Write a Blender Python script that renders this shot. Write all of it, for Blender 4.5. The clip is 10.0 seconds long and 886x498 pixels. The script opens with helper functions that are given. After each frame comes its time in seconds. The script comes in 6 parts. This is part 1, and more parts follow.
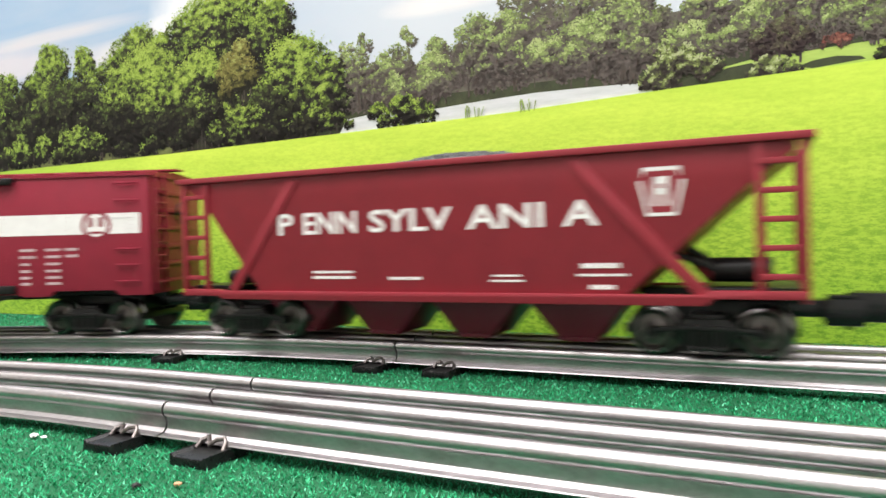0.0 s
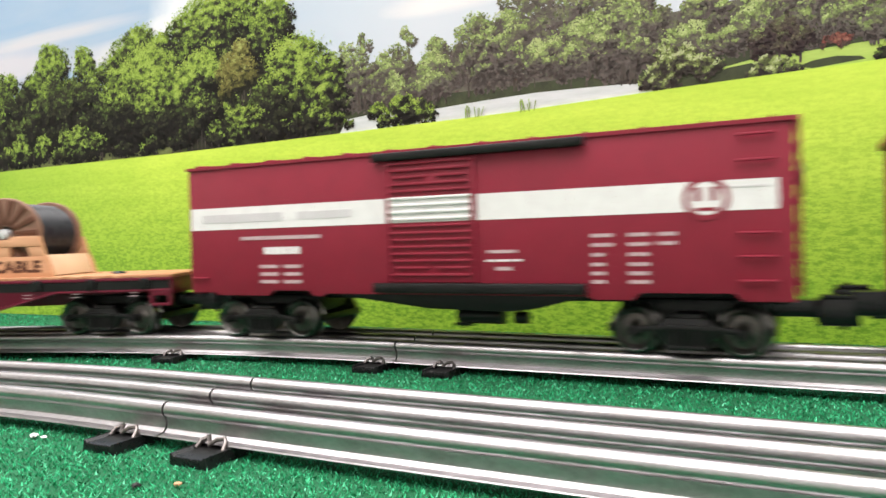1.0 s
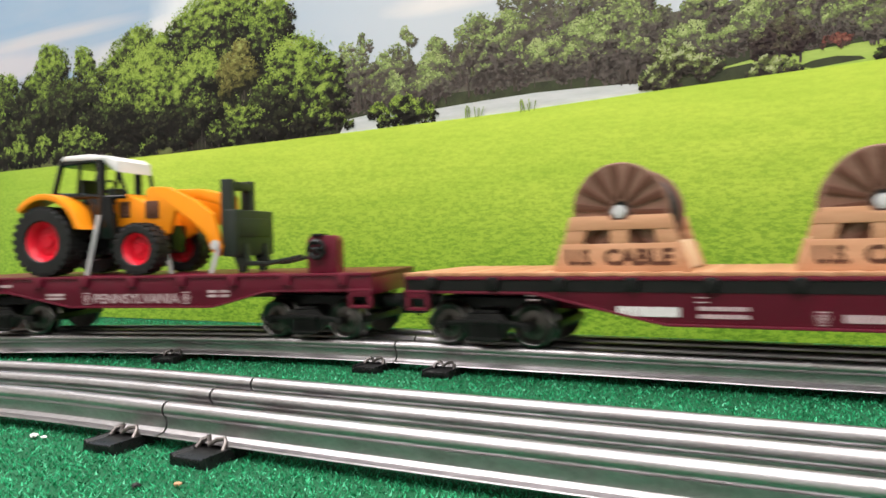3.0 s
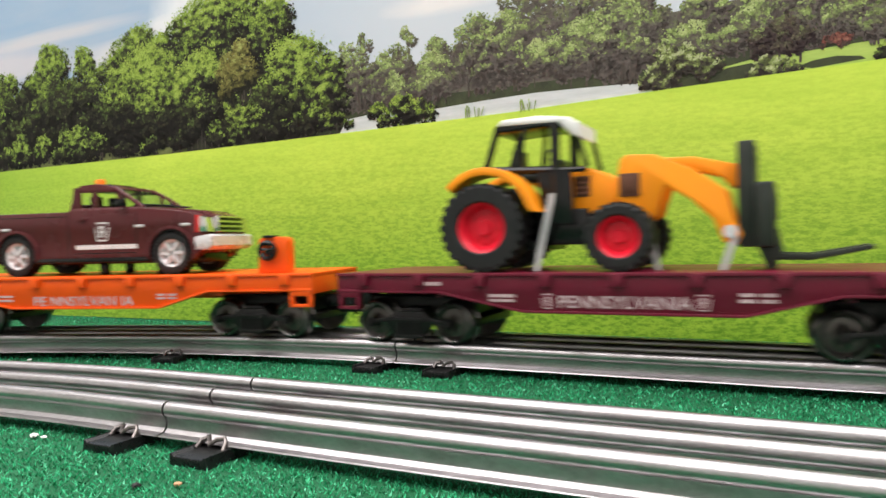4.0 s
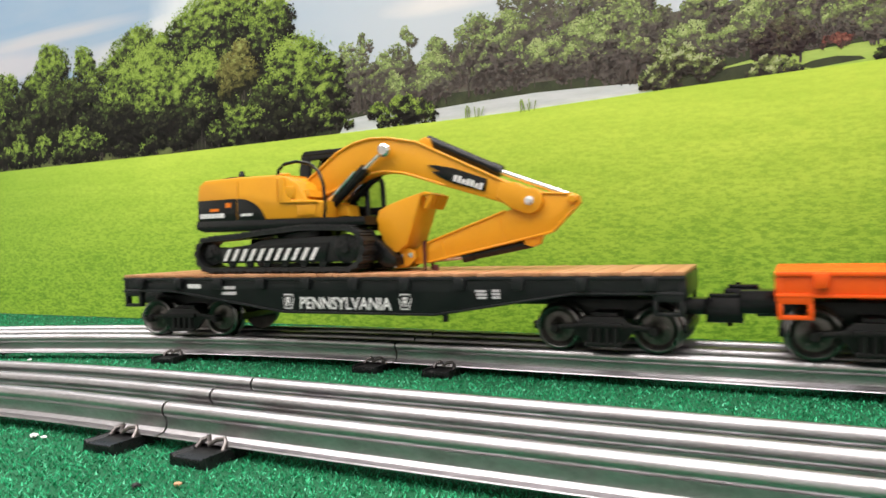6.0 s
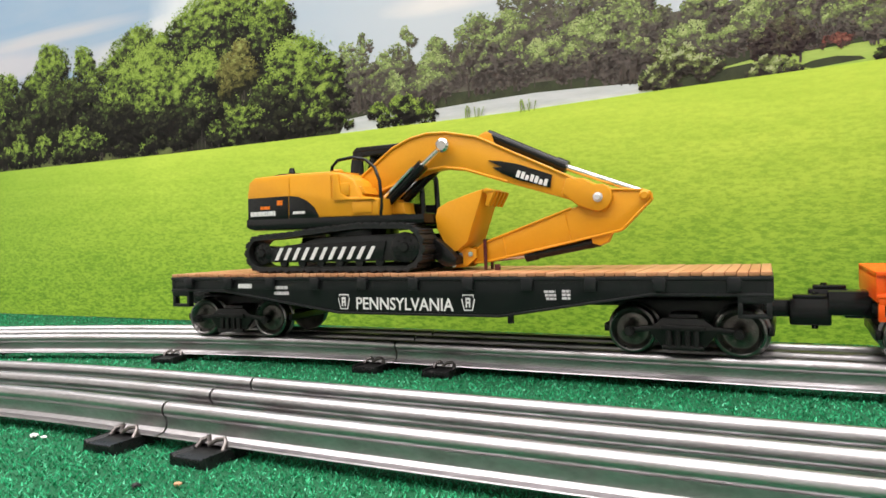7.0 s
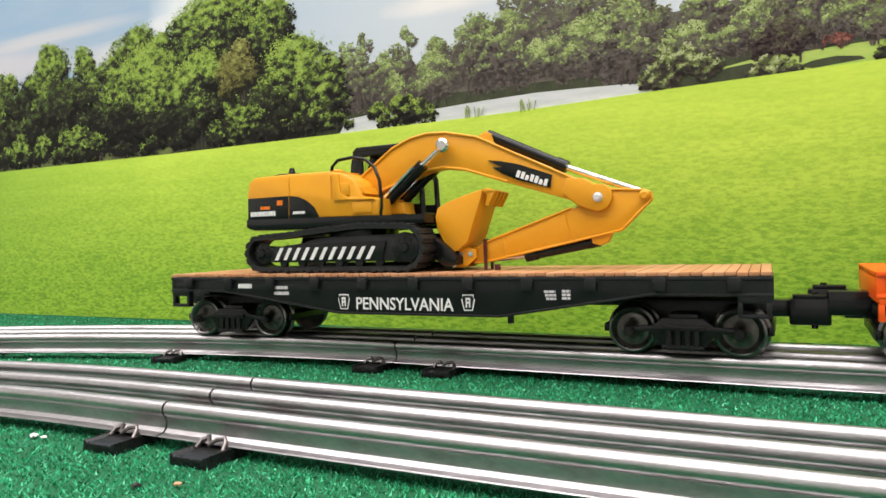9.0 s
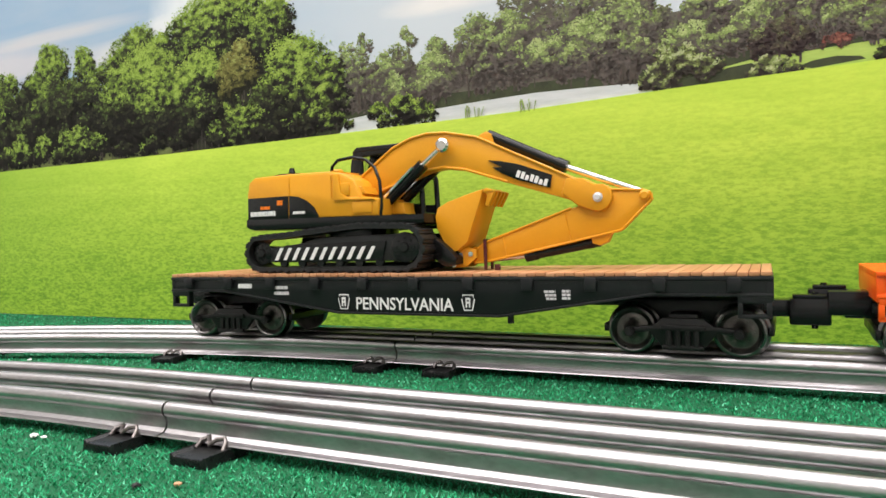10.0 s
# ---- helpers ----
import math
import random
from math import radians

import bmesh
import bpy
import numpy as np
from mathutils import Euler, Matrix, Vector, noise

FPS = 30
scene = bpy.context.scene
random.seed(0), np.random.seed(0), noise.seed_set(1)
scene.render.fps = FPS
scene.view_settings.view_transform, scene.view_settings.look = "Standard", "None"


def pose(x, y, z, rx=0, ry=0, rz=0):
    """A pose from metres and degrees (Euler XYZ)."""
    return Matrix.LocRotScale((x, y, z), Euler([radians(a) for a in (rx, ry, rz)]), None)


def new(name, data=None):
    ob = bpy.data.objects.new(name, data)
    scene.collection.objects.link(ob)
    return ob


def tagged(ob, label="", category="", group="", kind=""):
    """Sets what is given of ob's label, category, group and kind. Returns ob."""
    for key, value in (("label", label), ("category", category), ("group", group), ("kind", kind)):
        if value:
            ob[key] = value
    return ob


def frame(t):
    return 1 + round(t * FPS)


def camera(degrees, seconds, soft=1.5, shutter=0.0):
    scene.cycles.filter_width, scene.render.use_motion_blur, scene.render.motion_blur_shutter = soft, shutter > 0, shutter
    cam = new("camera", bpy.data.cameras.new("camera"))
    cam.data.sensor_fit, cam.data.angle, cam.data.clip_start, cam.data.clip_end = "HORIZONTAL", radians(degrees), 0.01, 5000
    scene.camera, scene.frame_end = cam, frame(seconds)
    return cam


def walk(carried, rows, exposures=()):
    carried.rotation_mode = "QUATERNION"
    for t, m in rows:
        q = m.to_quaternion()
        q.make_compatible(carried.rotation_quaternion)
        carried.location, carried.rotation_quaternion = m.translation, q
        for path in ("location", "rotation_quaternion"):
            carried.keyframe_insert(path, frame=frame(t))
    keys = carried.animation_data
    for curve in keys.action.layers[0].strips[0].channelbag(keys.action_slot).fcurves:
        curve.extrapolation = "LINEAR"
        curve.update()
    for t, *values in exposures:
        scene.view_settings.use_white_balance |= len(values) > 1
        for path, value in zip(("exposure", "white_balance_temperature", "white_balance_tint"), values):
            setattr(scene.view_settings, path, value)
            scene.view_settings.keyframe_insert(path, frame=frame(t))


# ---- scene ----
MM = 0.001
cam = camera(64.5, 10.0, soft=1.6, shutter=0.4)
EYE = pose(0, 0, 0.0559) @ pose(0, 0, 0, 90 - 0.81, 0, 0) @ pose(0, 0, 0, 0, 0, -1.53)
walk(cam, [(0.0, EYE), (10.0, EYE)], exposures=[(0.0, 0.40, 6500, 15), (1.0, 0.37, 6500, 15), (1.6, 0.17, 6500, 15), (2.2, 0.06, 6500, 15), (10.0, 0.06, 6500, 15)])

# ---- light ----
world = bpy.data.worlds.new("room_air")
scene.world = world
world.use_nodes = True
world.node_tree.nodes["Background"].inputs[0].default_value = (0.9, 0.95, 1.0, 1)
world.node_tree.nodes["Background"].inputs[1].default_value = 0.25


def area_lamp(name, m, sx, sy, watts, color):
    d = bpy.data.lights.new(name, "AREA")
    d.shape, d.size, d.size_y, d.energy, d.color = "RECTANGLE", sx, sy, watts, color
    o = new(name, d)
    o.matrix_world = m
    return o


for lx in (-0.95, 0.75):
    area_lamp("ceiling_lamp", pose(lx, -0.1, 1.58), 1.5, 2.2, 60, (1.0, 0.975, 0.945))

# ---- plan: straight track, its joints and the curves that follow them ----
PHI = radians(-26.33)
U = Vector((math.cos(PHI), math.sin(PHI), 0))
V = Vector((-math.sin(PHI), math.cos(PHI), 0))
UP = Vector((0, 0, 1))
J_NEAR = Vector((-70.6, 213.3, 0)) * MM
J_FAR = Vector((-13.0, 320.3, 0)) * MM
R_NEAR, R_FAR = 0.640, 0.655
GAUGE = 0.0179
RAIL_TOP, RAIL_BASE = 0.01236, 0.0032
WALL_OFF = 0.1037


S_NEAR, S_FAR = -0.030, 0.0


def along(joint, radius, s, off=0.0, start=0.0):
    """Place and heading on a track at s metres past its joint; the curve lies before its start."""
    if s >= start:
        return joint + U * s + V * off, U.copy()
    a = (start - s) / radius
    c = joint + U * start - V * radius
    out = V * math.cos(a) - U * math.sin(a)
    return c + out * (radius + off), U * math.cos(a) + V * math.sin(a)

# ---- materials ----


def surf(name, base, alt=None, rough=0.5, metal=0.0, scale=120.0, fine=900.0, amount=0.5, bump=0.15, spread=0.12, stretch=(1, 1, 1)):
    """A surface with two scales of variation in colour, gloss and relief."""
    m = bpy.data.materials.new(name)
    m.use_nodes = True
    nt = m.node_tree
    N, K = nt.nodes, nt.links
    b = N["Principled BSDF"]
    alt = alt or tuple(min(1.0, c * 0.72) for c in base)
    tc = N.new("ShaderNodeTexCoord")
    mp = N.new("ShaderNodeMapping")
    mp.inputs["Scale"].default_value = stretch
    K.new(tc.outputs["Object"], mp.inputs["Vector"])
    n1 = N.new("ShaderNodeTexNoise")
    n1.inputs["Scale"].default_value, n1.inputs["Detail"].default_value = scale, 4
    n2 = N.new("ShaderNodeTexNoise")
    n2.inputs["Scale"].default_value, n2.inputs["Detail"].default_value = fine, 3
    for n in (n1, n2):
        K.new(mp.outputs[0], n.inputs["Vector"])
    add = N.new("ShaderNodeMath")
    add.operation = "MULTIPLY_ADD"
    add.inputs[1].default_value = 0.45
    K.new(n2.outputs["Fac"], add.inputs[0])
    K.new(n1.outputs["Fac"], add.inputs[2])
    rp = N.new("ShaderNodeMapRange")
    rp.inputs["From Min"].default_value, rp.inputs["From Max"].default_value = 0.5, 0.95
    rp.inputs["To Min"].default_value, rp.inputs["To Max"].default_value = 0.0, amount
    K.new(add.outputs[0], rp.inputs["Value"])
    mx = N.new("ShaderNodeMix")
    mx.data_type = "RGBA"
    mx.inputs["A"].default_value, mx.inputs["B"].default_value = (*base, 1), (*alt, 1)
    K.new(rp.outputs[0], mx.inputs["Factor"])
    K.new(mx.outputs["Result"], b.inputs["Base Color"])
    rr = N.new("ShaderNodeMapRange")
    rr.inputs["To Min"].default_value, rr.inputs["To Max"].default_value = max(0.03, rough - spread), min(1, rough + spread)
    K.new(n1.outputs["Fac"], rr.inputs["Value"])
    K.new(rr.outputs[0], b.inputs["Roughness"])
    b.inputs["Metallic"].default_value = metal
    b.inputs["Specular IOR Level"].default_value = 0.5 if metal > 0.2 else 0.32
    if bump:
        bp = N.new("ShaderNodeBump")
        bp.inputs["Strength"].default_value, bp.inputs["Distance"].default_value = bump, 0.0004
        K.new(n2.outputs["Fac"], bp.inputs["Height"])
        K.new(bp.outputs[0], b.inputs["Normal"])
    return m


def scatter(name, stops, rough=0.7, source="Random Per Island"):
    """Colours picked piece by piece from a ramp."""
    m = bpy.data.materials.new(name)
    m.use_nodes = True
    nt = m.node_tree
    b = nt.nodes["Principled BSDF"]
    b.inputs["Roughness"].default_value = rough
    b.inputs["Specular IOR Level"].default_value = 0.25
    rp = nt.nodes.new("ShaderNodeValToRGB")
    while len(rp.color_ramp.elements) < len(stops):
        rp.color_ramp.elements.new(0.5)
    for e, (p, c) in zip(rp.color_ramp.elements, stops):
        e.position, e.color = p, (*c, 1)
    if source == "Random":
        src = nt.nodes.new("ShaderNodeObjectInfo")
    else:
        src = nt.nodes.new("ShaderNodeNewGeometry")
    nt.links.new(src.outputs[source], rp.inputs[0])
    nt.links.new(rp.outputs[0], b.inputs["Base Color"])
    return m


def glass(name, tint=(0.9, 0.95, 0.95)):
    m = bpy.data.materials.new(name)
    m.use_nodes = True
    b = m.node_tree.nodes["Principled BSDF"]
    b.inputs["Base Color"].default_value = (*tint, 1)
    b.inputs["Transmission Weight"].default_value = 1.0
    b.inputs["Roughness"].default_value = 0.02
    b.inputs["IOR"].default_value = 1.15
    return m


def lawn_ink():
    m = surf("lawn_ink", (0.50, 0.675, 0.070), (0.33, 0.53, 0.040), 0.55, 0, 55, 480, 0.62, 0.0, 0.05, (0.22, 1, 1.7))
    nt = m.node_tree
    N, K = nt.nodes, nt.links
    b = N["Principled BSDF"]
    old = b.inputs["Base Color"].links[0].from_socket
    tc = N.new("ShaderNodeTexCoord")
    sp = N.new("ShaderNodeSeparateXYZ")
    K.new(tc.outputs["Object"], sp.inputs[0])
    # vignette of the print, put into the lawn colour: darker towards bottom and left
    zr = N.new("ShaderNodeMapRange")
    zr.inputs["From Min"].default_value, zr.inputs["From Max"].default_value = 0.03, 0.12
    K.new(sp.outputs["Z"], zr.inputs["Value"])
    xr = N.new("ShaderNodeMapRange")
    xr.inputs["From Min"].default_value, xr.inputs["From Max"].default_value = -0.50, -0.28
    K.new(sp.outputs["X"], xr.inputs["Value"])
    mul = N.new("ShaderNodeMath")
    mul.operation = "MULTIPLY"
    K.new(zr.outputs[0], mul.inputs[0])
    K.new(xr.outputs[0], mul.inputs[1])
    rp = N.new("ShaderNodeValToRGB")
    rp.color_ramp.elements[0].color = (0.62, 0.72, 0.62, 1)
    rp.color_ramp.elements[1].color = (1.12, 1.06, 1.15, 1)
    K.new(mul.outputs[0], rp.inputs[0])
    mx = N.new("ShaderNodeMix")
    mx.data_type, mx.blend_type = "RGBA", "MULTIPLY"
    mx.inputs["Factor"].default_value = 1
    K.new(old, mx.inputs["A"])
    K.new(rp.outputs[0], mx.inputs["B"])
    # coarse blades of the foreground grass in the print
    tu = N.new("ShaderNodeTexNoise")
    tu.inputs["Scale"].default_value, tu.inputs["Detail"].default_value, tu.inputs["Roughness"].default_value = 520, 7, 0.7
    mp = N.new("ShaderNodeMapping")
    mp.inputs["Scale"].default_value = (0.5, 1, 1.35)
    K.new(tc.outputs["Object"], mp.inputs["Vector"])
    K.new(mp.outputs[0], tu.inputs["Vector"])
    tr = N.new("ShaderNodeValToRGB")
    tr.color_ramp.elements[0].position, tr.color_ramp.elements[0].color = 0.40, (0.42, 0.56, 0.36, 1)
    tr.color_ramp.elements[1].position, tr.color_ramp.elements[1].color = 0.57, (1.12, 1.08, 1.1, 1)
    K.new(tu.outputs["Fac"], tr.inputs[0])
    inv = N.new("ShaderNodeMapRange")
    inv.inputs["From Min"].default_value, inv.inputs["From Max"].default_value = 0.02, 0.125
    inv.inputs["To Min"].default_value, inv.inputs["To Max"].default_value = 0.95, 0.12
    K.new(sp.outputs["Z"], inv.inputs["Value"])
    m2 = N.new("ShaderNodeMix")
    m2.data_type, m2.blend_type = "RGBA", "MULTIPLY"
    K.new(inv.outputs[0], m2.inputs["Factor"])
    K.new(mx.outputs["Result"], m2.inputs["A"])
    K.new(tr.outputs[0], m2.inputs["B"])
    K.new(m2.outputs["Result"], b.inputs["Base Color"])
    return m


def sky_ink():
    m = surf("sky_ink", (0.27, 0.40, 0.57), (0.46, 0.50, 0.58), 0.55, 0, 9, 30, 0.6, 0.0, 0.05, (0.6, 1, 2.2))
    nt = m.node_tree
    N, K = nt.nodes, nt.links
    b = N["Principled BSDF"]
    old = b.inputs["Base Color"].links[0].from_socket
    tc = N.new("ShaderNodeTexCoord")
    sp = N.new("ShaderNodeSeparateXYZ")
    K.new(tc.outputs["Object"], sp.inputs[0])
    xr = N.new("ShaderNodeMapRange")
    xr.inputs["From Min"].default_value, xr.inputs["From Max"].default_value = -0.30, -0.05
    K.new(sp.outputs["X"], xr.inputs["Value"])
    mx = N.new("ShaderNodeMix")
    mx.data_type = "RGBA"
    K.new(xr.outputs[0], mx.inputs["Factor"])
    K.new(old, mx.inputs["A"])
    mx.inputs["B"].default_value = (0.55, 0.59, 0.65, 1)
    last = mx.outputs["Result"]
    # soft clouds: place and reach on the sheet, colour
    for x, z, rx, rz, c in ((-0.243, 0.233, 0.042, 0.031, (0.80, 0.79, 0.80)), (-0.269, 0.223, 0.024, 0.009, (0.76, 0.74, 0.75)), (-0.404, 0.234, 0.140, 0.008, (0.62, 0.58, 0.60)), (-0.451, 0.215, 0.102, 0.022, (0.64, 0.57, 0.60)), (-0.313, 0.208, 0.083, 0.015, (0.66, 0.62, 0.63)), (-0.032, 0.200, 0.050, 0.009, (0.80, 0.75, 0.74)), (-0.164, 0.224, 0.034, 0.006, (0.78, 0.75, 0.76))):
        mp = N.new("ShaderNodeMapping")
        mp.inputs["Scale"].default_value = (1 / rx, 0, 1 / rz)
        mp.inputs["Location"].default_value = (-x / rx, 0, -z / rz)
        K.new(tc.outputs["Object"], mp.inputs["Vector"])
        wob = N.new("ShaderNodeTexNoise")
        wob.inputs["Scale"].default_value, wob.inputs["Detail"].default_value = 1.6, 5
        K.new(mp.outputs[0], wob.inputs["Vector"])
        ad = N.new("ShaderNodeVectorMath")
        ad.operation = "MULTIPLY_ADD"
        ad.inputs[1].default_value, ad.inputs[2].default_value = (0.6, 0.6, 0.6), (-0.3, 0, -0.3)
        K.new(wob.outputs["Color"], ad.inputs[0])
        sm = N.new("ShaderNodeVectorMath")
        K.new(mp.outputs[0], sm.inputs[0])
        K.new(ad.outputs[0], sm.inputs[1])
        fl = N.new("ShaderNodeVectorMath")
        fl.operation = "MULTIPLY"
        fl.inputs[1].default_value = (1, 0, 1)
        K.new(sm.outputs[0], fl.inputs[0])
        gr = N.new("ShaderNodeTexGradient")
        gr.gradient_type = "SPHERICAL"
        K.new(fl.outputs[0], gr.inputs["Vector"])
        st = N.new("ShaderNodeMapRange")
        st.inputs["From Max"].default_value, st.inputs["To Max"].default_value = 0.7, 0.75
        K.new(gr.outputs["Fac"], st.inputs["Value"])
        m2 = N.new("ShaderNodeMix")
        m2.data_type = "RGBA"
        K.new(st.outputs[0], m2.inputs["Factor"])
        K.new(last, m2.inputs["A"])
        m2.inputs["B"].default_value = (*c, 1)
        last = m2.outputs["Result"]
    K.new(last, b.inputs["Base Color"])
    return m


TURF = surf("green_turf_backing", (0.005, 0.115, 0.042), (0.003, 0.05, 0.020), 0.85, 0, 500, 2500, 0.8, 0.6)
BLADE = scatter("green_turf_fibre", ((0, (0.003, 0.08, 0.030)), (0.5, (0.013, 0.28, 0.115)), (0.88, (0.028, 0.43, 0.19)), (1, (0.14, 0.56, 0.34))), 0.5)
STEEL = surf("tinned_rail_steel", (0.50, 0.48, 0.497), (0.34, 0.32, 0.32), 0.37, 1.0, 60, 400, 1.0, 0.10, 0.10, (0.2, 3, 3))
TIE = surf("black_tie_plastic", (0.006, 0.006, 0.0065), (0.014, 0.014, 0.014), 0.28, 0.0, 150, 900, 0.5, 0.1)
CLIP = surf("worn_clip_steel", (0.20, 0.18, 0.17), (0.06, 0.05, 0.05), 0.42, 1.0, 300, 1200, 0.8, 0.2)
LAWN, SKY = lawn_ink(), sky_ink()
LAKE = surf("lake_ink", (0.62, 0.63, 0.65), (0.42, 0.46, 0.44), 0.55, 0, 120, 700, 0.6, 0.0, 0.05, (0.3, 1, 3))
STRIP = surf("far_lawn_ink", (0.42, 0.55, 0.12), (0.25, 0.38, 0.07), 0.55, 0, 120, 600, 0.7, 0.0, 0.05, (0.3, 1, 2))
SHADY = surf("dark_lawn_ink", (0.050, 0.060, 0.024), (0.016, 0.018, 0.010), 0.55, 0, 120, 600, 0.7, 0.0, 0.05)
BARE = surf("trunk_ink", (0.045, 0.034, 0.028), (0.09, 0.07, 0.055), 0.55, 0, 200, 900, 0.7, 0.0, 0.05)
DUSK = surf("wood_shade_ink", (0.014, 0.0115, 0.009), (0.028, 0.03, 0.014), 0.55, 0, 160, 700, 1.0, 0.0, 0.05)
MIST = surf("misty_wood_ink", (0.100, 0.082, 0.072), (0.11, 0.105, 0.072), 0.55, 0, 160, 700, 1.0, 0.0, 0.05)
GLADE = surf("glade_ink", (0.17, 0.19, 0.06), (0.06, 0.065, 0.025), 0.55, 0, 90, 400, 1.0, 0.0, 0.05, (0.4, 1, 3))
TUSCAN = surf("tuscan_red_paint", (0.25, 0.017, 0.036), (0.205, 0.015, 0.031), 0.42, 0, 90, 1200, 0.6, 0.05)
HOPRED = surf("freight_red_paint", (0.265, 0.024, 0.036), (0.21, 0.02, 0.031), 0.42, 0, 90, 1200, 0.6, 0.05)
MAROON = surf("maroon_plastic", (0.135, 0.009, 0.025), (0.10, 0.008, 0.02), 0.36, 0, 90, 1200, 0.6, 0.05)
ORANGE = surf("orange_plastic", (0.86, 0.10, 0.006), (0.74, 0.075, 0.005), 0.36, 0, 90, 1200, 0.5, 0.04)
BLACK = surf("black_car_plastic", (0.0085, 0.009, 0.010), (0.016, 0.016, 0.017), 0.34, 0, 90, 1200, 0.6, 0.08)
DARK = surf("blackened_casting", (0.0045, 0.0042, 0.0042), (0.012, 0.011, 0.011), 0.4, 0.1, 200, 1500, 0.7, 0.2)
WHEEL = surf("blackened_wheel_face", (0.15, 0.135, 0.125), (0.05, 0.045, 0.042), 0.36, 0.85, 200, 1500, 0.7, 0.1)
TREAD = surf("worn_wheel_tread", (0.21, 0.2, 0.195), (0.09, 0.085, 0.082), 0.3, 1.0, 200, 1500, 0.7, 0.05)
WHITE = surf("white_lettering", (0.78, 0.76, 0.75), (0.66, 0.63, 0.63), 0.5, 0, 200, 1500, 0.6, 0.0)
PINKISH = surf("worn_white_lettering", (0.56, 0.43, 0.44), (0.42, 0.29, 0.31), 0.5, 0, 200, 1500, 0.7, 0.0)
GHOST = surf("pale_grey_lettering", (0.62, 0.59, 0.6), (0.55, 0.5, 0.52), 0.5, 0, 200, 1500, 0.6, 0.0)
PLANK = scatter("stained_deck_plank", ((0, (0.40, 0.18, 0.085)), (0.5, (0.45, 0.215, 0.105)), (1, (0.52, 0.265, 0.14))), 0.42, "Random")
PLANK2 = scatter("tan_deck_plank", ((0, (0.42, 0.2, 0.1)), (0.5, (0.5, 0.25, 0.13)), (1, (0.57, 0.3, 0.17))), 0.55, "Random")
PALEWOOD = surf("pale_cut_wood", (0.72, 0.50, 0.34), (0.64, 0.42, 0.27), 0.6, 0, 60, 700, 0.8, 0.1)
TAN = surf("cut_tan_wood", (0.58, 0.31, 0.175), (0.46, 0.225, 0.115), 0.6, 0, 60, 700, 0.8, 0.15, 0.08, (1, 1, 6))
ENGRAVE = surf("burnt_engraving", (0.11, 0.042, 0.022), (0.07, 0.026, 0.014), 0.7, 0, 200, 1200, 0.7, 0.1)
FLANGE = surf("brown_reel_flange", (0.25, 0.135, 0.095), (0.15, 0.075, 0.05), 0.6, 0, 150, 900, 0.8, 0.2)
CABLE = surf("black_cable", (0.022, 0.024, 0.028), (0.04, 0.042, 0.046), 0.3, 0, 150, 900, 0.6, 0.1)
COAL = surf("coal", (0.045, 0.044, 0.046), (0.12, 0.12, 0.125), 0.5, 0, 500, 2500, 0.7, 0.8)
YELLOW = surf("construction_yellow_enamel", (0.72, 0.315, 0.014), (0.63, 0.26, 0.012), 0.33, 0, 60, 900, 0.6, 0.03)
AMBER = surf("tractor_orange_plastic", (0.90, 0.29, 0.008), (0.8, 0.23, 0.006), 0.33, 0, 60, 900, 0.5, 0.03)
RUBBER = surf("black_rubber", (0.009, 0.009, 0.0095), (0.018, 0.018, 0.018), 0.5, 0, 200, 1500, 0.7, 0.3)
GLOSSBLACK = surf("gloss_black_plastic", (0.0055, 0.0055, 0.006), (0.011, 0.011, 0.011), 0.22, 0, 100, 900, 0.5, 0.03)
OLIVE = surf("dark_olive_plastic", (0.016, 0.020, 0.016), (0.027, 0.033, 0.026), 0.4, 0, 100, 900, 0.6, 0.05)
CHROME = surf("bright_chrome", (0.82, 0.8, 0.78), (0.62, 0.6, 0.58), 0.16, 1.0, 100, 900, 0.5, 0.0)
SILVER = surf("silver_plastic", (0.68, 0.67, 0.68), (0.52, 0.51, 0.52), 0.28, 0.25, 100, 900, 0.5, 0.0)
RIMRED = surf("red_rim_plastic", (0.72, 0.010, 0.03), (0.6, 0.008, 0.024), 0.33, 0, 100, 900, 0.5, 0.0)
TRUCKRED = surf("dark_maroon_enamel", (0.085, 0.018, 0.02), (0.065, 0.014, 0.016), 0.26, 0, 60, 900, 0.5, 0.0)
LENS = surf("red_lamp_lens", (0.6, 0.03, 0.03), (0.5, 0.02, 0.02), 0.2, 0, 200, 900, 0.4, 0.0)
BEACON = surf("orange_beacon", (0.9, 0.22, 0.015), (0.8, 0.16, 0.01), 0.25, 0, 200, 900, 0.4, 0.0)
STRAP = surf("clear_grey_strap", (0.5, 0.5, 0.5), (0.36, 0.36, 0.36), 0.3, 0, 200, 900, 0.5, 0.0)
PANE = glass("clear_plastic_pane")
SMOKE = glass("smoky_plastic_pane", (0.50, 0.53, 0.47))
PLASTER = surf("off_white_plaster", (0.78, 0.77, 0.74), (0.72, 0.71, 0.68), 0.8, 0, 3, 60, 0.6, 0.1)
TIMBER = surf("table_timber", (0.3, 0.2, 0.12), (0.22, 0.14, 0.08), 0.6, 0, 6, 60, 0.7, 0.1)

# ---- mesh helpers, in millimetres ----


def B():
    return bmesh.new()


def box(bm, x0, x1, y0, y1, z0, z1, bev=0.0, turn=None):
    r = bmesh.ops.create_cube(bm, size=1)["verts"]
    for w in r:
        w.co = Vector(((x0 + x1) / 2 + w.co.x * (x1 - x0), (y0 + y1) / 2 + w.co.y * (y1 - y0), (z0 + z1) / 2 + w.co.z * (z1 - z0)))
        if turn is not None:
            w.co = turn @ w.co
    if bev:
        es = {e for w in r for e in w.link_edges}
        bmesh.ops.bevel(bm, geom=list(es), offset=bev, segments=2, profile=0.5, affect="EDGES")


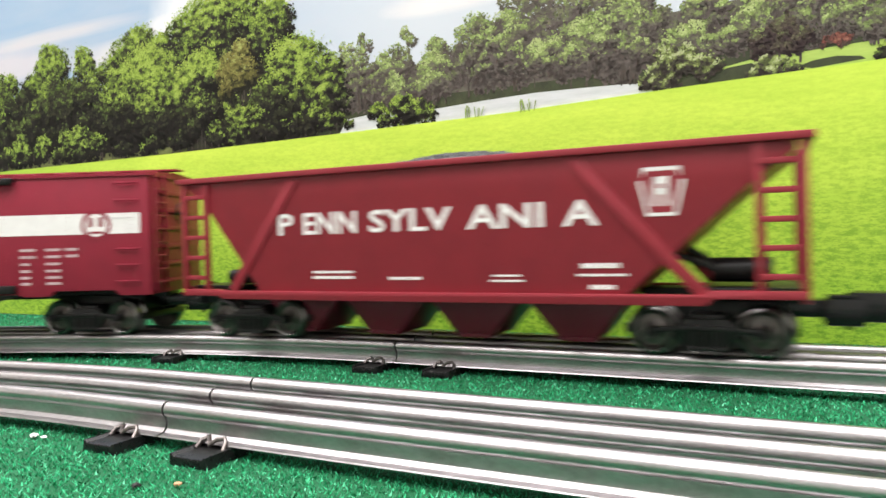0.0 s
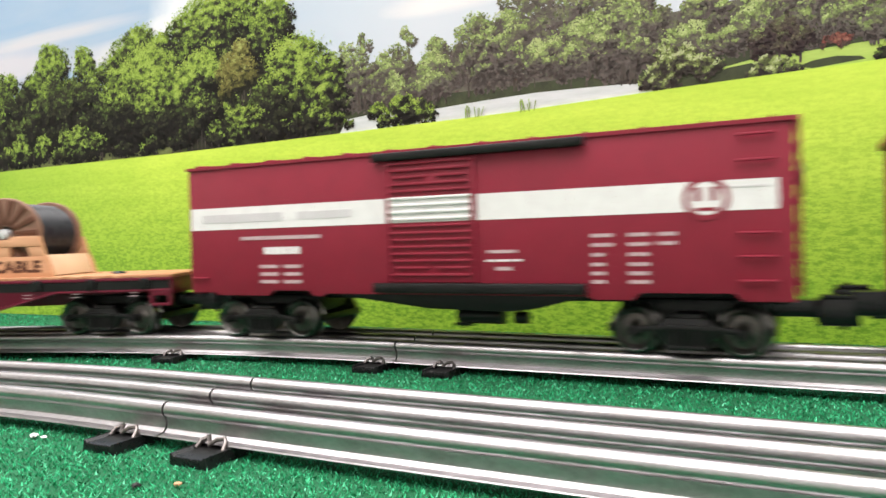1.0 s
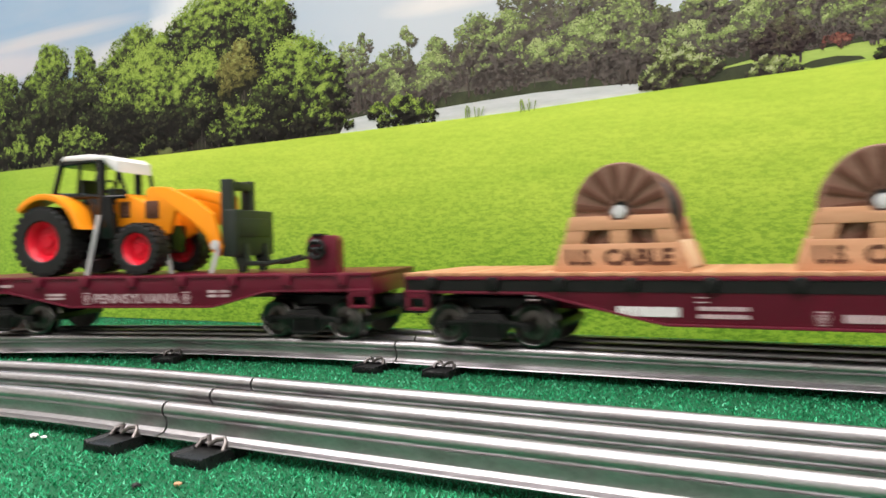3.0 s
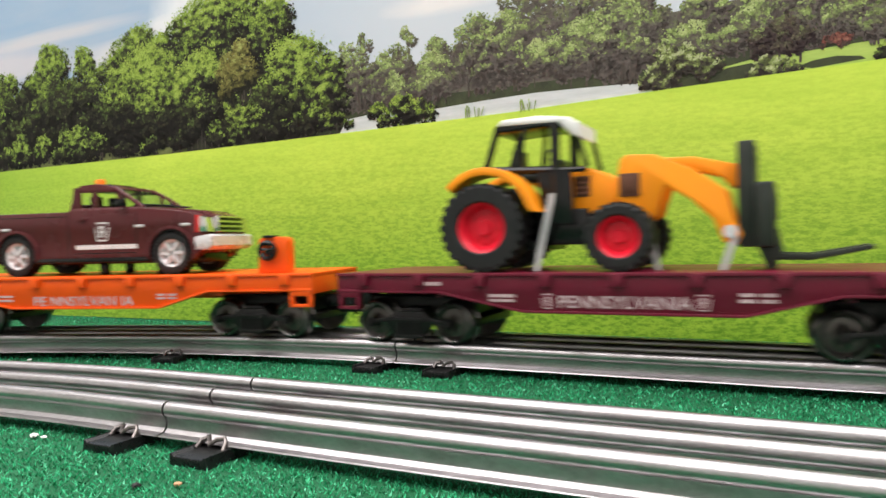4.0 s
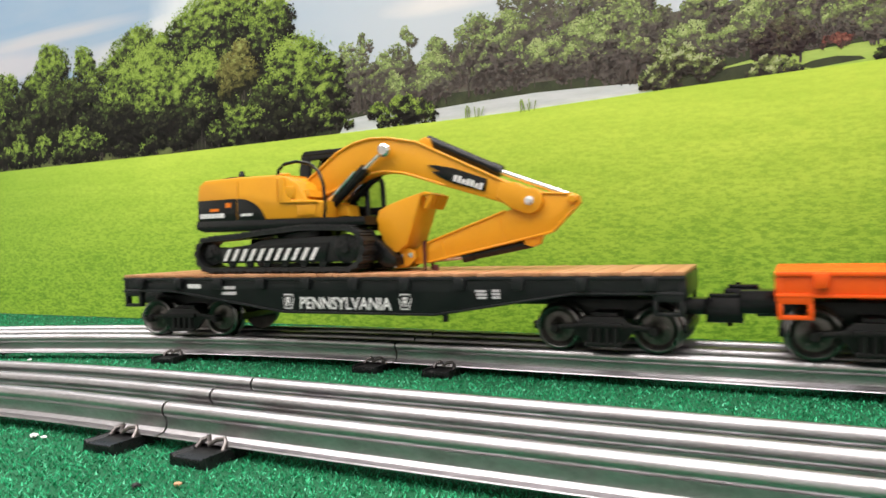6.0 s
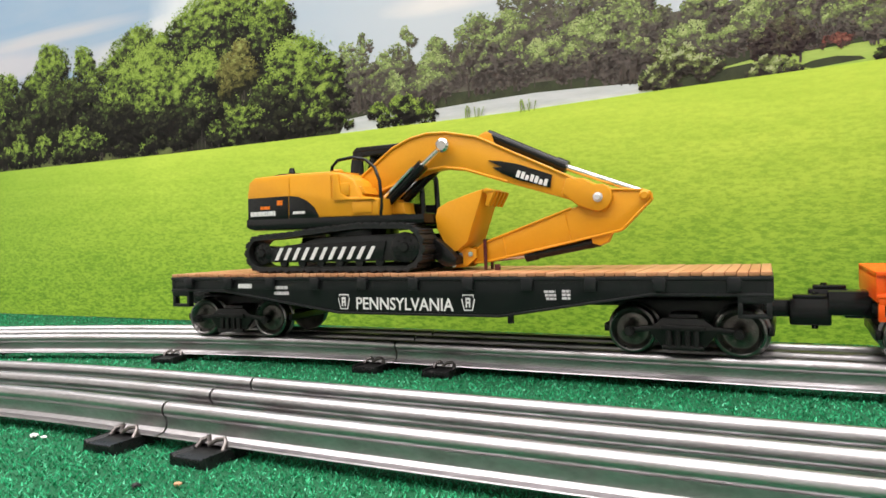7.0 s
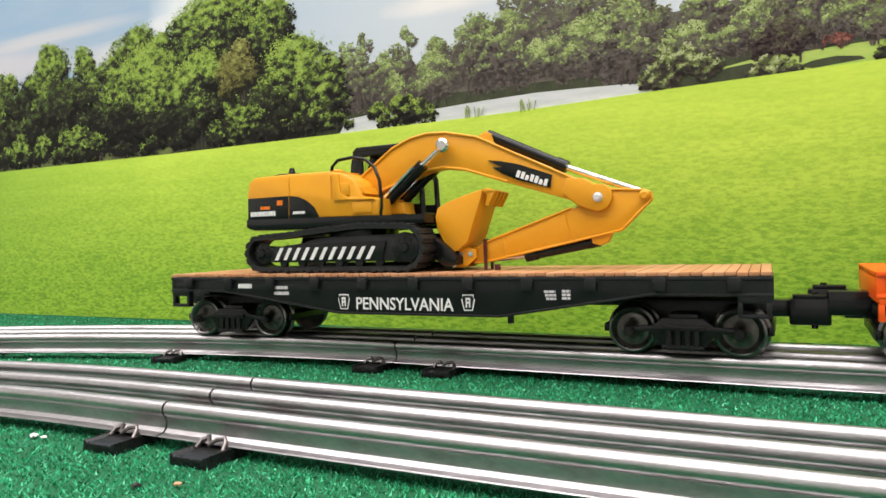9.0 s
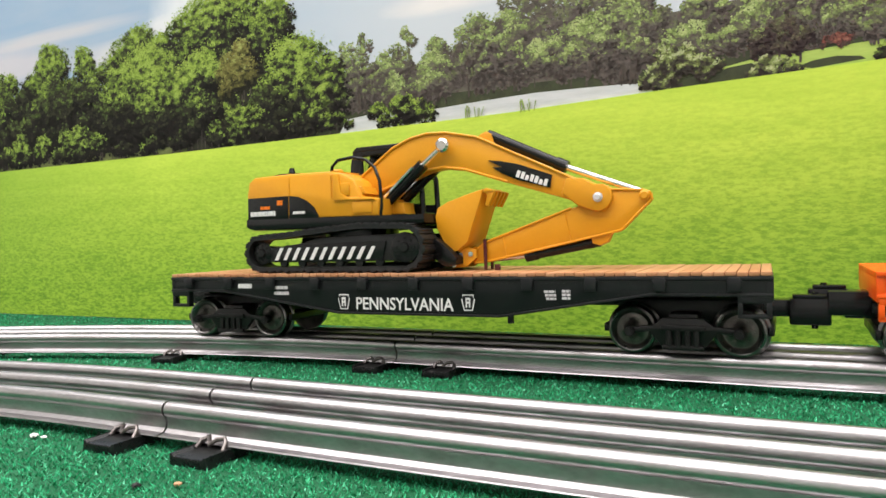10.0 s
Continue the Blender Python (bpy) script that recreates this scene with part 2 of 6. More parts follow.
def prism(bm, pts, y0, y1, bev=0.0):
    """A side outline of (x, z) points, drawn out from y0 to y1."""
    a = [bm.verts.new((x, y0, z)) for x, z in pts]
    b = [bm.verts.new((x, y1, z)) for x, z in pts]
    n = len(pts)
    fs = [bm.faces.new(a), bm.faces.new(b[::-1])]
    for i in range(n):
        fs.append(bm.faces.new((a[i], b[i], b[(i + 1) % n], a[(i + 1) % n])))
    bmesh.ops.recalc_face_normals(bm, faces=fs)
    if bev:
        es = {e for f in fs[:2] for e in f.edges}
        bmesh.ops.bevel(bm, geom=list(es), offset=bev, segments=2, profile=0.5, affect="EDGES")


def lathe(bm, prof, at, axis=(0, 1, 0), seg=28, slots=None):
    """Rings of (radius, distance along the axis) round a centre."""
    rot = Vector(axis).to_track_quat("Z", "Y").to_matrix()
    at = Vector(at)
    rings = []
    for r, h in prof:
        if r < 1e-6:
            rings.append([bm.verts.new(at + rot @ Vector((0, 0, h)))])
        else:
            rings.append([bm.verts.new(at + rot @ Vector((r * math.cos(2 * math.pi * i / seg), r * math.sin(2 * math.pi * i / seg), h))) for i in range(seg)])
    for k in range(len(rings) - 1):
        p, q = rings[k], rings[k + 1]
        for i in range(seg):
            j = (i + 1) % seg
            if len(p) == 1 and len(q) == 1:
                continue
            if len(p) == 1:
                f = bm.faces.new((p[0], q[i], q[j]))
            elif len(q) == 1:
                f = bm.faces.new((p[i], q[0], p[j]))
            else:
                f = bm.faces.new((p[i], q[i], q[j], p[j]))
            if slots:
                f.material_index = slots[k]
    bmesh.ops.recalc_face_normals(bm, faces=bm.faces[:])


def rod(bm, a, b, r, seg=12, r2=None):
    d = Vector(b) - Vector(a)
    r2 = r if r2 is None else r2
    lathe(bm, [(0, 0), (r, 0), (r2, d.length), (0, d.length)], a, d, seg)


def tube(bm, pts, r, seg=8):
    """One bent rod through the points; a loop where the last is the first."""
    pts = [Vector(p) for p in pts]
    loop = (pts[0] - pts[-1]).length < 1e-6
    if loop:
        pts = pts[:-1]
    n = len(pts)
    rings, side = [], None
    for i, p in enumerate(pts):
        a = pts[i - 1] if i or loop else p
        b = pts[(i + 1) % n] if i < n - 1 or loop else p
        d = (b - a).normalized()
        if side is None:
            side = d.orthogonal().normalized()
        side = (side - d * side.dot(d)).normalized()
        up = d.cross(side)
        rings.append([bm.verts.new(p + (side * math.cos(math.tau * k / seg) + up * math.sin(math.tau * k / seg)) * r) for k in range(seg)])
    fs = []
    for i in range(n if loop else n - 1):
        p, q = rings[i], rings[(i + 1) % n]
        for k in range(seg):
            fs.append(bm.faces.new((p[k], p[(k + 1) % seg], q[(k + 1) % seg], q[k])))
    if not loop:
        fs += [bm.faces.new(rings[0]), bm.faces.new(rings[-1][::-1])]
    bmesh.ops.recalc_face_normals(bm, faces=fs)


def ring_pts(at, r, n, axis="y"):
    """Points of a closed circle about an axis."""
    out = []
    for k in range(n + 1):
        a = math.tau * (k % n) / n
        c, s = r * math.cos(a), r * math.sin(a)
        out.append((at[0] + c, at[1], at[2] + s) if axis == "y" else (at[0], at[1] + c, at[2] + s))
    return out


def arc(cx, cz, r, a0, a1, n):
    return [(cx + r * math.cos(radians(a0 + (a1 - a0) * i / n)), cz + r * math.sin(radians(a0 + (a1 - a0) * i / n))) for i in range(n + 1)]


def part(name, bm, mat, parent, label="", smooth=True):
    me = bpy.data.meshes.new(name)
    bm.transform(Matrix.Scale(MM, 4))
    bm.to_mesh(me)
    bm.free()
    for m in (mat if isinstance(mat, (list, tuple)) else [mat]):
        me.materials.append(m)
    if smooth:
        me.shade_smooth()
        me.set_sharp_from_angle(angle=radians(32))
    o = new(name, me)
    o.parent = parent
    if label:
        o["label"] = label
    return o


def again(o, m, parent=None):
    """The same part once more, at a pose in its thing's space."""
    c = o.copy()
    scene.collection.objects.link(c)
    c.parent = parent or o.parent
    c.matrix_basis = m
    return c


def thing(name, label, category, group="", kind=""):
    return tagged(new(name), label, category, group, kind)


def lettering(body, x0, x1, z0, z1, y, mat, parent, weight=0.012, name="lettering"):
    """Raised words that fill the box, on a side that faces -y."""
    cu = bpy.data.curves.new(name, "FONT")
    cu.body, cu.extrude, cu.offset, cu.resolution_u = body, 0.01, weight, 3
    tmp = new("tmp", cu)
    bpy.context.view_layer.update()
    me = bpy.data.meshes.new_from_object(tmp.evaluated_get(bpy.context.evaluated_depsgraph_get()))
    bpy.data.objects.remove(tmp)
    co = [w.co.copy() for w in me.vertices]
    ax, bx = min(c.x for c in co), max(c.x for c in co)
    ay, by = min(c.y for c in co), max(c.y for c in co)
    for w, c in zip(me.vertices, co):
        w.co = Vector((x0 + (c.x - ax) / (bx - ax) * (x1 - x0), y - c.z * 8, z0 + (c.y - ay) / (by - ay) * (z1 - z0))) * MM
    me.materials.clear()
    me.materials.append(mat)
    o = new(name, me)
    o.parent = parent
    return o


def bars(parent, mat, y, rows, name="small_print"):
    """Worn print that cannot be read: short bars of (x0, x1, z0, z1)."""
    bm = B()
    rnd = random.Random(len(rows) + int(abs(y) * 10))
    for x0, x1, z0, z1 in rows:
        x = x0
        while x < x1 - 0.3:
            w = min(rnd.uniform(1.1, 2.4), x1 - x)
            box(bm, x, x + w - 0.25, y - 0.12, y + 0.05, z0, z1)
            x += w
    return tagged(part(name, bm, mat, parent, smooth=False), kind="stuff")


def keystone(parent, x, z, h, y, mat, inner):
    bm = B()
    w = h * 0.46
    prism(bm, [(x - w * 0.62, z - h / 2), (x + w * 0.62, z - h / 2), (x + w, z + h * 0.22), (x + w * 0.8, z + h * 0.24), (x + w * 0.8, z + h / 2),
               (x - w * 0.8, z + h / 2), (x - w * 0.8, z + h * 0.24), (x - w, z + h * 0.22)], y - 0.12, y + 0.05)
    k = part("keystone", bm, mat, parent, smooth=False)
    bm = B()
    w *= 0.84
    prism(bm, [(x - w * 0.62, z - h * 0.43), (x + w * 0.62, z - h * 0.43), (x + w, z + h * 0.24), (x + w * 0.8, z + h * 0.42), (x - w * 0.8, z + h * 0.42), (x - w, z + h * 0.24)], y - 0.18, y - 0.1)
    part("keystone_field", bm, inner, k, smooth=False)
    bm = B()
    for a, b, c, d in ((-0.42, -0.18, -0.30, 0.30), (0.14, 0.38, -0.30, 0.16), (-0.42, 0.38, 0.16, 0.30), (-0.42, 0.38, -0.06, 0.06)):
        box(bm, x + w * a, x + w * b, y - 0.24, y - 0.16, z + h * c, z + h * d)
    part("monogram", bm, mat, k, smooth=False)
    return k

# ---- the setting ----
ROOM = [("wall_north", -2.6, 2.6, 1.9, 2.0), ("wall_south", -2.6, 2.6, -2.1, -2.0), ("wall_east", 2.6, 2.7, -2.1, 2.0), ("wall_west", -2.7, -2.6, -2.1, 2.0)]
for n, x0, x1, y0, y1 in ROOM:
    bm = B()
    box(bm, x0 * 1000, x1 * 1000, y0 * 1000, y1 * 1000, -900, 1600)
    tagged(part(n, bm, PLASTER, None, "plain off-white plastered room wall", False), "plain off-white plastered wall of the room", "wall", "", "structure")
bm = B()
box(bm, -2700, 2700, -2100, 2000, 1600, 1700)
tagged(part("ceiling", bm, PLASTER, None, "", False), "plain off-white plastered room ceiling above the layout", "ceiling", "", "structure")
bm = B()
box(bm, -2700, 2700, -2100, 2000, -1000, -900)
tagged(part("floor", bm, TIMBER, None, "", False), "brown wooden floor of the room", "floor", "", "structure")
bm = B()
box(bm, -1900, 1900, -1300, 1300, -40, -1)
table = tagged(part("layout_table", bm, TIMBER, None, "", False), "broad wooden table top under the green turf", "table")
for sx in (-1800, 1800):
    for sy in (-1200, 1200):
        bm = B()
        box(bm, sx - 40, sx + 40, sy - 40, sy + 40, -900, -40, 3)
        part("leg", bm, TIMBER, table)
bm = B()
box(bm, -1900, 1900, -1300, 1300, -1, 0)
tagged(part("ground", bm, TURF, None, "", False), "flat green turf mat under the toy tracks", "turf mat", "", "structure")

# fibres of the mat
N_BLADE = 190000
rs = np.random.RandomState(4)
yy = 0.085 + (0.62 - 0.085) * rs.rand(N_BLADE) ** 1.7
xx = (rs.rand(N_BLADE) * 2 - 1) * (0.66 * yy + 0.03)
ang = rs.rand(N_BLADE) * 2 * np.pi
wid = rs.uniform(0.00016, 0.00034, N_BLADE) * (0.55 + yy * 2.2)
hgt = rs.uniform(0.0004, 0.0012, N_BLADE)
lean = rs.normal(0, 0.0006, (N_BLADE, 2))
co = np.zeros((N_BLADE, 3, 3))
co[:, 0] = np.stack([xx - np.cos(ang) * wid, yy - np.sin(ang) * wid, np.zeros(N_BLADE)], 1)
co[:, 1] = np.stack([xx + np.cos(ang) * wid, yy + np.sin(ang) * wid, np.zeros(N_BLADE)], 1)
co[:, 2] = np.stack([xx + lean[:, 0], yy + lean[:, 1], hgt], 1)
me = bpy.data.meshes.new("turf")
me.vertices.add(N_BLADE * 3)
me.vertices.foreach_set("co", co.ravel())
me.loops.add(N_BLADE * 3)
me.loops.foreach_set("vertex_index", np.arange(N_BLADE * 3))
me.polygons.add(N_BLADE)
me.polygons.foreach_set("loop_start", np.arange(N_BLADE) * 3)
me.polygons.foreach_set("loop_total", np.full(N_BLADE, 3))
me.update(calc_edges=True)
me.materials.append(BLADE)
tagged(new("turf", me), "short glittering green plastic turf fibres", "turf", "", "stuff")

# ---- the printed backdrop behind the tracks ----
WALL = Matrix.Translation(J_FAR + V * WALL_OFF) @ pose(0, 0, 0, 0, 0, -26.33)
bm = B()
box(bm, -1100, 700, 0, 5, 0, 520)
backdrop = tagged(part("backdrop", bm, SKY, None, "", False), "printed landscape backdrop of trees, lake and lawn", "backdrop", "", "structure")
backdrop.matrix_world = WALL
LAYER = [0.0]


def layer():
    LAYER[0] -= 0.01
    return LAYER[0]


def sheet(name, pts, mat, label=""):
    y = layer()
    bm = B()
    prism(bm, pts, y - 0.001, 0.5)
    return part(name, bm, mat, backdrop, label, False)


rnd = random.Random(11)
# tones of the print from deep shade to sunlit leaf, near and in the haze
NEAR = [(0.014, 0.0115, 0.009), (0.028, 0.029, 0.014), (0.062, 0.084, 0.021), (0.125, 0.180, 0.032), (0.19, 0.285, 0.036), (0.30, 0.405, 0.072)]
HAZE = [(0.098, 0.080, 0.071), (0.112, 0.102, 0.077), (0.14, 0.148, 0.078), (0.19, 0.24, 0.085), (0.265, 0.35, 0.108), (0.38, 0.45, 0.18)]
PALE = [(0.045, 0.036, 0.029), (0.062, 0.058, 0.036), (0.10, 0.115, 0.042), (0.17, 0.21, 0.065), (0.28, 0.34, 0.12), (0.42, 0.46, 0.24)]
PLUM = [(0.035, 0.022, 0.022), (0.050, 0.034, 0.030), (0.07, 0.055, 0.04), (0.095, 0.085, 0.05), (0.13, 0.15, 0.06), (0.2, 0.24, 0.1)]
RUST = [(0.018, 0.016, 0.009), (0.05, 0.045, 0.015), (0.10, 0.095, 0.022), (0.17, 0.15, 0.04), (0.23, 0.23, 0.06), (0.33, 0.36, 0.1)]
FLOWER = [(0.07, 0.045, 0.035), (0.10, 0.05, 0.04), (0.15, 0.055, 0.045), (0.22, 0.075, 0.055), (0.27, 0.12, 0.08), (0.3, 0.19, 0.12)]


def ink_row(name, tones):
    return [scatter("%s_leaf_ink" % name, ((0, tuple(v * 0.8 for v in c)), (0.5, c), (1, tuple(v * 1.22 for v in c)))) for c in tones] + [BARE]


INKS = {"near": ink_row("near", NEAR), "pale": ink_row("pale", PALE), "haze": ink_row("haze", HAZE), "plum": ink_row("plum", PLUM), "rust": ink_row("rust", RUST), "flower": ink_row("flower", FLOWER)}
# inks, first tone, rise towards the light, contrast of the sprays, leaf size, density
KINDS = {"lit": ("near", -0.11, 0.72, 0.95, 1.05, 1.0), "mid": ("near", -0.10, 0.62, 0.74, 1.0, 0.95), "deep": ("near", -0.12, 0.30, 0.34, 1.2, 1.0), "bush": ("near", 0.06, 0.50, 1.05, 0.9, 1.0),
         "pale": ("pale", 0.16, 0.44, 0.95, 0.85, 1.0), "far": ("haze", 0.02, 0.56, 0.58, 0.95, 0.8), "gappy": ("haze", 0.02, 0.40, 0.40, 1.0, 0.42), "sun": ("haze", 0.20, 0.52, 0.62, 0.9, 0.85),
         "dark": ("haze", -0.05, 0.38, 0.38, 1.0, 0.9), "plum": ("plum", 0.08, 0.38, 0.45, 0.9, 0.95), "rust": ("rust", 0.26, 0.40, 0.55, 1.0, 1.0), "red": ("flower", 0.3, 0.3, 0.6, 0.8, 0.8)}


def printed_tree(s, base, top, width, kind):
    """A tree of the print: trunks and overlapping lobes of small leaves, lit from above."""
    y = layer()
    inks, first, rise, contrast, size, dense = KINDS[kind]
    h = top - base
    low = kind in ("bush", "pale", "red")
    seed = s * 0.37
    co, faces, slots = [], [], []

    def leaf(x, z, r, d, slot):
        turn, k = rnd.random() * math.tau, len(co)
        for i in range(4):
            a = turn + math.tau * i / 4
            q = r * rnd.uniform(0.6, 1.25)
            co.append((x + math.cos(a) * q, y - d, z + math.sin(a) * q * 0.85))
        faces.append((k, k + 1, k + 2, k + 3))
        slots.append(slot)

    if not low:
        for k in range(3):
            x, w = s + rnd.uniform(-0.2, 0.2) * width, rnd.uniform(0.3, 0.75)
            n, bend = len(co), rnd.uniform(-2, 2)
            co.extend([(x - w, y, base - 1), (x + w, y, base - 1), (x + w * 0.6 + bend, y, base + h * 0.5), (x - w * 0.6 + bend, y, base + h * 0.5)])
            faces.append((n, n + 1, n + 2, n + 3))
            slots.append(6)
    lobes = []
    n = 16 if low else max(14, int(h * width / 230))
    for k in range(n):
        up = (k + 0.5) / n
        hw = width * 0.5 * math.sqrt(max(0.03, 1 - (abs(up - 0.34) / 0.67) ** 2))
        lr = rnd.uniform(0.11, 0.21) * min(width, h * 1.3)
        lobes.append((s + rnd.uniform(-1, 1) * max(0.0, hw - lr * 0.6), base + h * ((0.10 if low else 0.20) + (0.82 if low else 0.74) * up) - lr * 0.4 * up, lr))
    lobes.append((s, base + h * 0.5, 0.30 * min(width, h)))
    lobes.append((s + rnd.uniform(-0.12, 0.12) * width, top - 0.12 * min(width, h), 0.12 * min(width, h)))
    lobes.sort(key=lambda c: -c[1] + (100 if c[2] > 0.25 * min(width, h) else 0) * -1)
    for i, (cx, cz, lr) in enumerate(lobes):
        d0 = 0.0008 + 0.006 * i / len(lobes)
        for _ in range(int(dense * 3.3 * lr * lr / (size * size)) + 8):
            a, r = rnd.random() * math.tau, math.sqrt(rnd.random()) * (rnd.uniform(1.0, 1.4) if rnd.random() < 0.25 else 1.0)
            u, v = math.sin(a) * r, math.cos(a) * r
            x, z = cx + v * lr, cz + u * lr * 0.92
            up = (z - base) / h
            spray = noise.noise((x / (size * 5.0), z / (size * 3.4), seed)) + 0.4 * noise.noise((x / (size * 1.9), z / (size * 1.5), seed + 9))
            shade = first + rise * (0.75 * u - 0.2 * v + 1.3 * up - 0.34) + contrast * spray + rnd.gauss(0, 0.05)
            slot = min(5, max(0, int(shade * 6)))
            leaf(x, z, size * rnd.uniform(0.7, 1.3) * (1.25, 1.15, 1.0, 0.9, 0.75, 0.62)[slot], d0 + 0.00018 * slot, slot)
    me = bpy.data.meshes.new("printed_tree")
    me.from_pydata([(a * MM, b * MM, c * MM) for a, b, c in co], [], faces)
    for m in INKS[inks]:
        me.materials.append(m)
    me.polygons.foreach_set("material_index", slots)
    o = new("printed_bush" if low else "printed_tree", me)
    o.parent = backdrop
    return o


sheet("printed_undergrowth", [(-1000, 120), (-100, 122), (-112, 158), (-150, 172), (-240, 184), (-330, 176), (-400, 172), (-470, 158), (-1000, 160)], DUSK)
sheet("printed_far_wood", [(-129, 127.4), (-121, 160.3), (-67, 161.6), (-27, 161.9), (2, 168.5), (43, 172.0), (89, 170.7), (131, 172.4), (195, 166.3), (195, 132.5), (88, 129.0)], MIST)
sheet("printed_far_bank", [(-129, 127.4), (-119, 145.2), (-28, 144.0), (42, 143.7), (117, 147.4), (195, 145.5), (195, 132.5), (88, 129.0)], SHADY)
printed_tree(88, 135, 176, 50, "dark")
printed_tree(117, 145, 174, 43, "dark")
printed_tree(138, 144, 166, 37, "dark")
printed_tree(165, 143, 165, 37, "dark")
printed_tree(187, 142, 164, 38, "dark")
printed_tree(29, 142, 208, 70, "gappy")
printed_tree(1, 142, 184, 55, "dark")
printed_tree(-28, 139, 170, 60, "dark")
printed_tree(-67, 140, 170, 70, "dark")
printed_tree(-97, 139, 170, 68, "dark")
printed_tree(55, 139, 175, 54, "dark")
sheet("printed_far_lawn", [(122, 138.9), (141, 141.9), (161, 142.1), (192, 143.4), (195, 143.5), (195, 132.0), (156, 133.7), (140, 134.9)], STRIP)
sheet("printed_far_shadow", [(116, 131.0), (120, 136.4), (127, 138.8), (138, 139.7), (141, 137.0), (139, 132.8)], SHADY)
sheet("printed_tree_shadow", [(158, 135.1), (165, 137.3), (175, 138.2), (185, 136.8), (187, 135.2), (178, 134.5), (165, 133.5)], SHADY)
sheet("printed_glade", [(-472, 130.1), (-425, 132.6), (-374, 132.1), (-326, 131.6), (-282, 131.6), (-247, 129.6), (-247, 126.2), (-327, 125.4), (-396, 124.8), (-472, 125.1)], GLADE)
sheet("printed_lake", [(-111, 125.8), (-104, 135.5), (-84, 137.1), (-42, 135.5), (-6, 137.1), (24, 138.0), (52, 137.5), (73, 136.8), (88, 135.6), (101, 131.7), (97, 129.5), (8, 125.0)], LAKE)
printed_tree(-103, 143, 186, 24, "far")
printed_tree(-90, 141, 190, 22, "far")
printed_tree(-76, 141, 176, 24, "far")
printed_tree(-61, 138, 190, 24, "far")
printed_tree(-39, 138, 180, 34, "far")
printed_tree(-13, 141, 190, 38, "far")
printed_tree(7, 141, 189, 35, "far")
printed_tree(71, 137, 193, 55, "dark")
printed_tree(75, 140, 185, 44, "far")
printed_tree(118, 154, 184, 33, "far")
printed_tree(141, 143, 176, 37, "sun")
printed_tree(175, 145, 177, 49, "sun")
printed_tree(158, 151, 180, 27, "far")
printed_tree(26, 150, 169, 18, "sun")
printed_tree(55, 144, 177, 33, "sun")
printed_tree(37, 147, 167, 28, "sun")
printed_tree(-42, 140, 169, 31, "sun")
printed_tree(-67, 140, 162, 20, "sun")
printed_tree(110, 142, 165, 44, "sun")
printed_tree(153, 138, 161, 34, "plum")
printed_tree(175, 143, 149, 15, "red")
printed_tree(192, 142, 157, 16, "dark")
printed_tree(84, 147, 161, 15, "far")
printed_tree(-203, 174, 241, 120, "lit")
printed_tree(-296, 169, 226, 72, "mid")
printed_tree(-269, 168, 218, 50, "mid")
printed_tree(-458, 131, 212, 70, "mid")
printed_tree(-425, 131, 201, 75, "deep")
printed_tree(-399, 129, 229, 70, "mid")
printed_tree(-357, 127, 221, 52, "mid")
printed_tree(-329, 126, 207, 52, "mid")
printed_tree(-381, 127, 191, 121, "deep")
printed_tree(-286, 129, 208, 95, "lit")
printed_tree(-229, 127, 198, 76, "lit")
printed_tree(-115, 128, 182, 33, "far")
printed_tree(-145, 126, 196, 81, "lit")
printed_tree(-192, 153, 202, 47, "rust")
printed_tree(-247, 125, 161, 162, "deep")
printed_tree(-327, 127, 169, 139, "deep")
printed_tree(-172, 124, 163, 64, "deep")
printed_tree(-425, 129, 168, 118, "deep")
printed_tree(-367, 124, 156, 89, "bush")
printed_tree(-197, 124, 155, 65, "bush")
printed_tree(-130, 126, 146, 61, "bush")
printed_tree(-285, 124, 138, 22, "bush")
printed_tree(-410, 131, 153, 28, "bush")
printed_tree(-440, 130, 156, 30, "bush")
printed_tree(-466, 124, 147, 49, "bush")
printed_tree(-64, 126, 147, 57, "bush")
printed_tree(103, 131, 155, 49, "pale")
printed_tree(147, 131, 143, 26, "pale")
printed_tree(195, 134, 142, 9, "bush")
for k in range(11):
    # roots of the wood, in shade
    printed_tree(-500 + k * 36 + rnd.uniform(-8, 8), 127, 127 + rnd.uniform(8, 15), rnd.uniform(20, 34), "deep")
for s, t in ((-560, 200), (-620, 215), (-700, 230), (-800, 240), (-900, 220), (260, 190), (310, 195), (370, 200), (450, 205), (540, 200)):
    printed_tree(s, 132, t, 110, "far" if s > 0 else "mid")
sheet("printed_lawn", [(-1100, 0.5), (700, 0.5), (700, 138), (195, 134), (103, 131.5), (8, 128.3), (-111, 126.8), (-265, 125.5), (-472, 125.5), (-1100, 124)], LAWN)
bm = B()
for cx in (-14, 20):
    for k in range(10):
        x = cx + rnd.uniform(-5, 5)
        rod(bm, (x, LAYER[0] - 0.03, 127.5), (x + rnd.uniform(-2.2, 2.2), LAYER[0] - 0.03, 127.5 + rnd.uniform(3, 8)), 0.16, 4, 0.3)
part("printed_reeds", bm, INKS["haze"][4], backdrop, "", False)


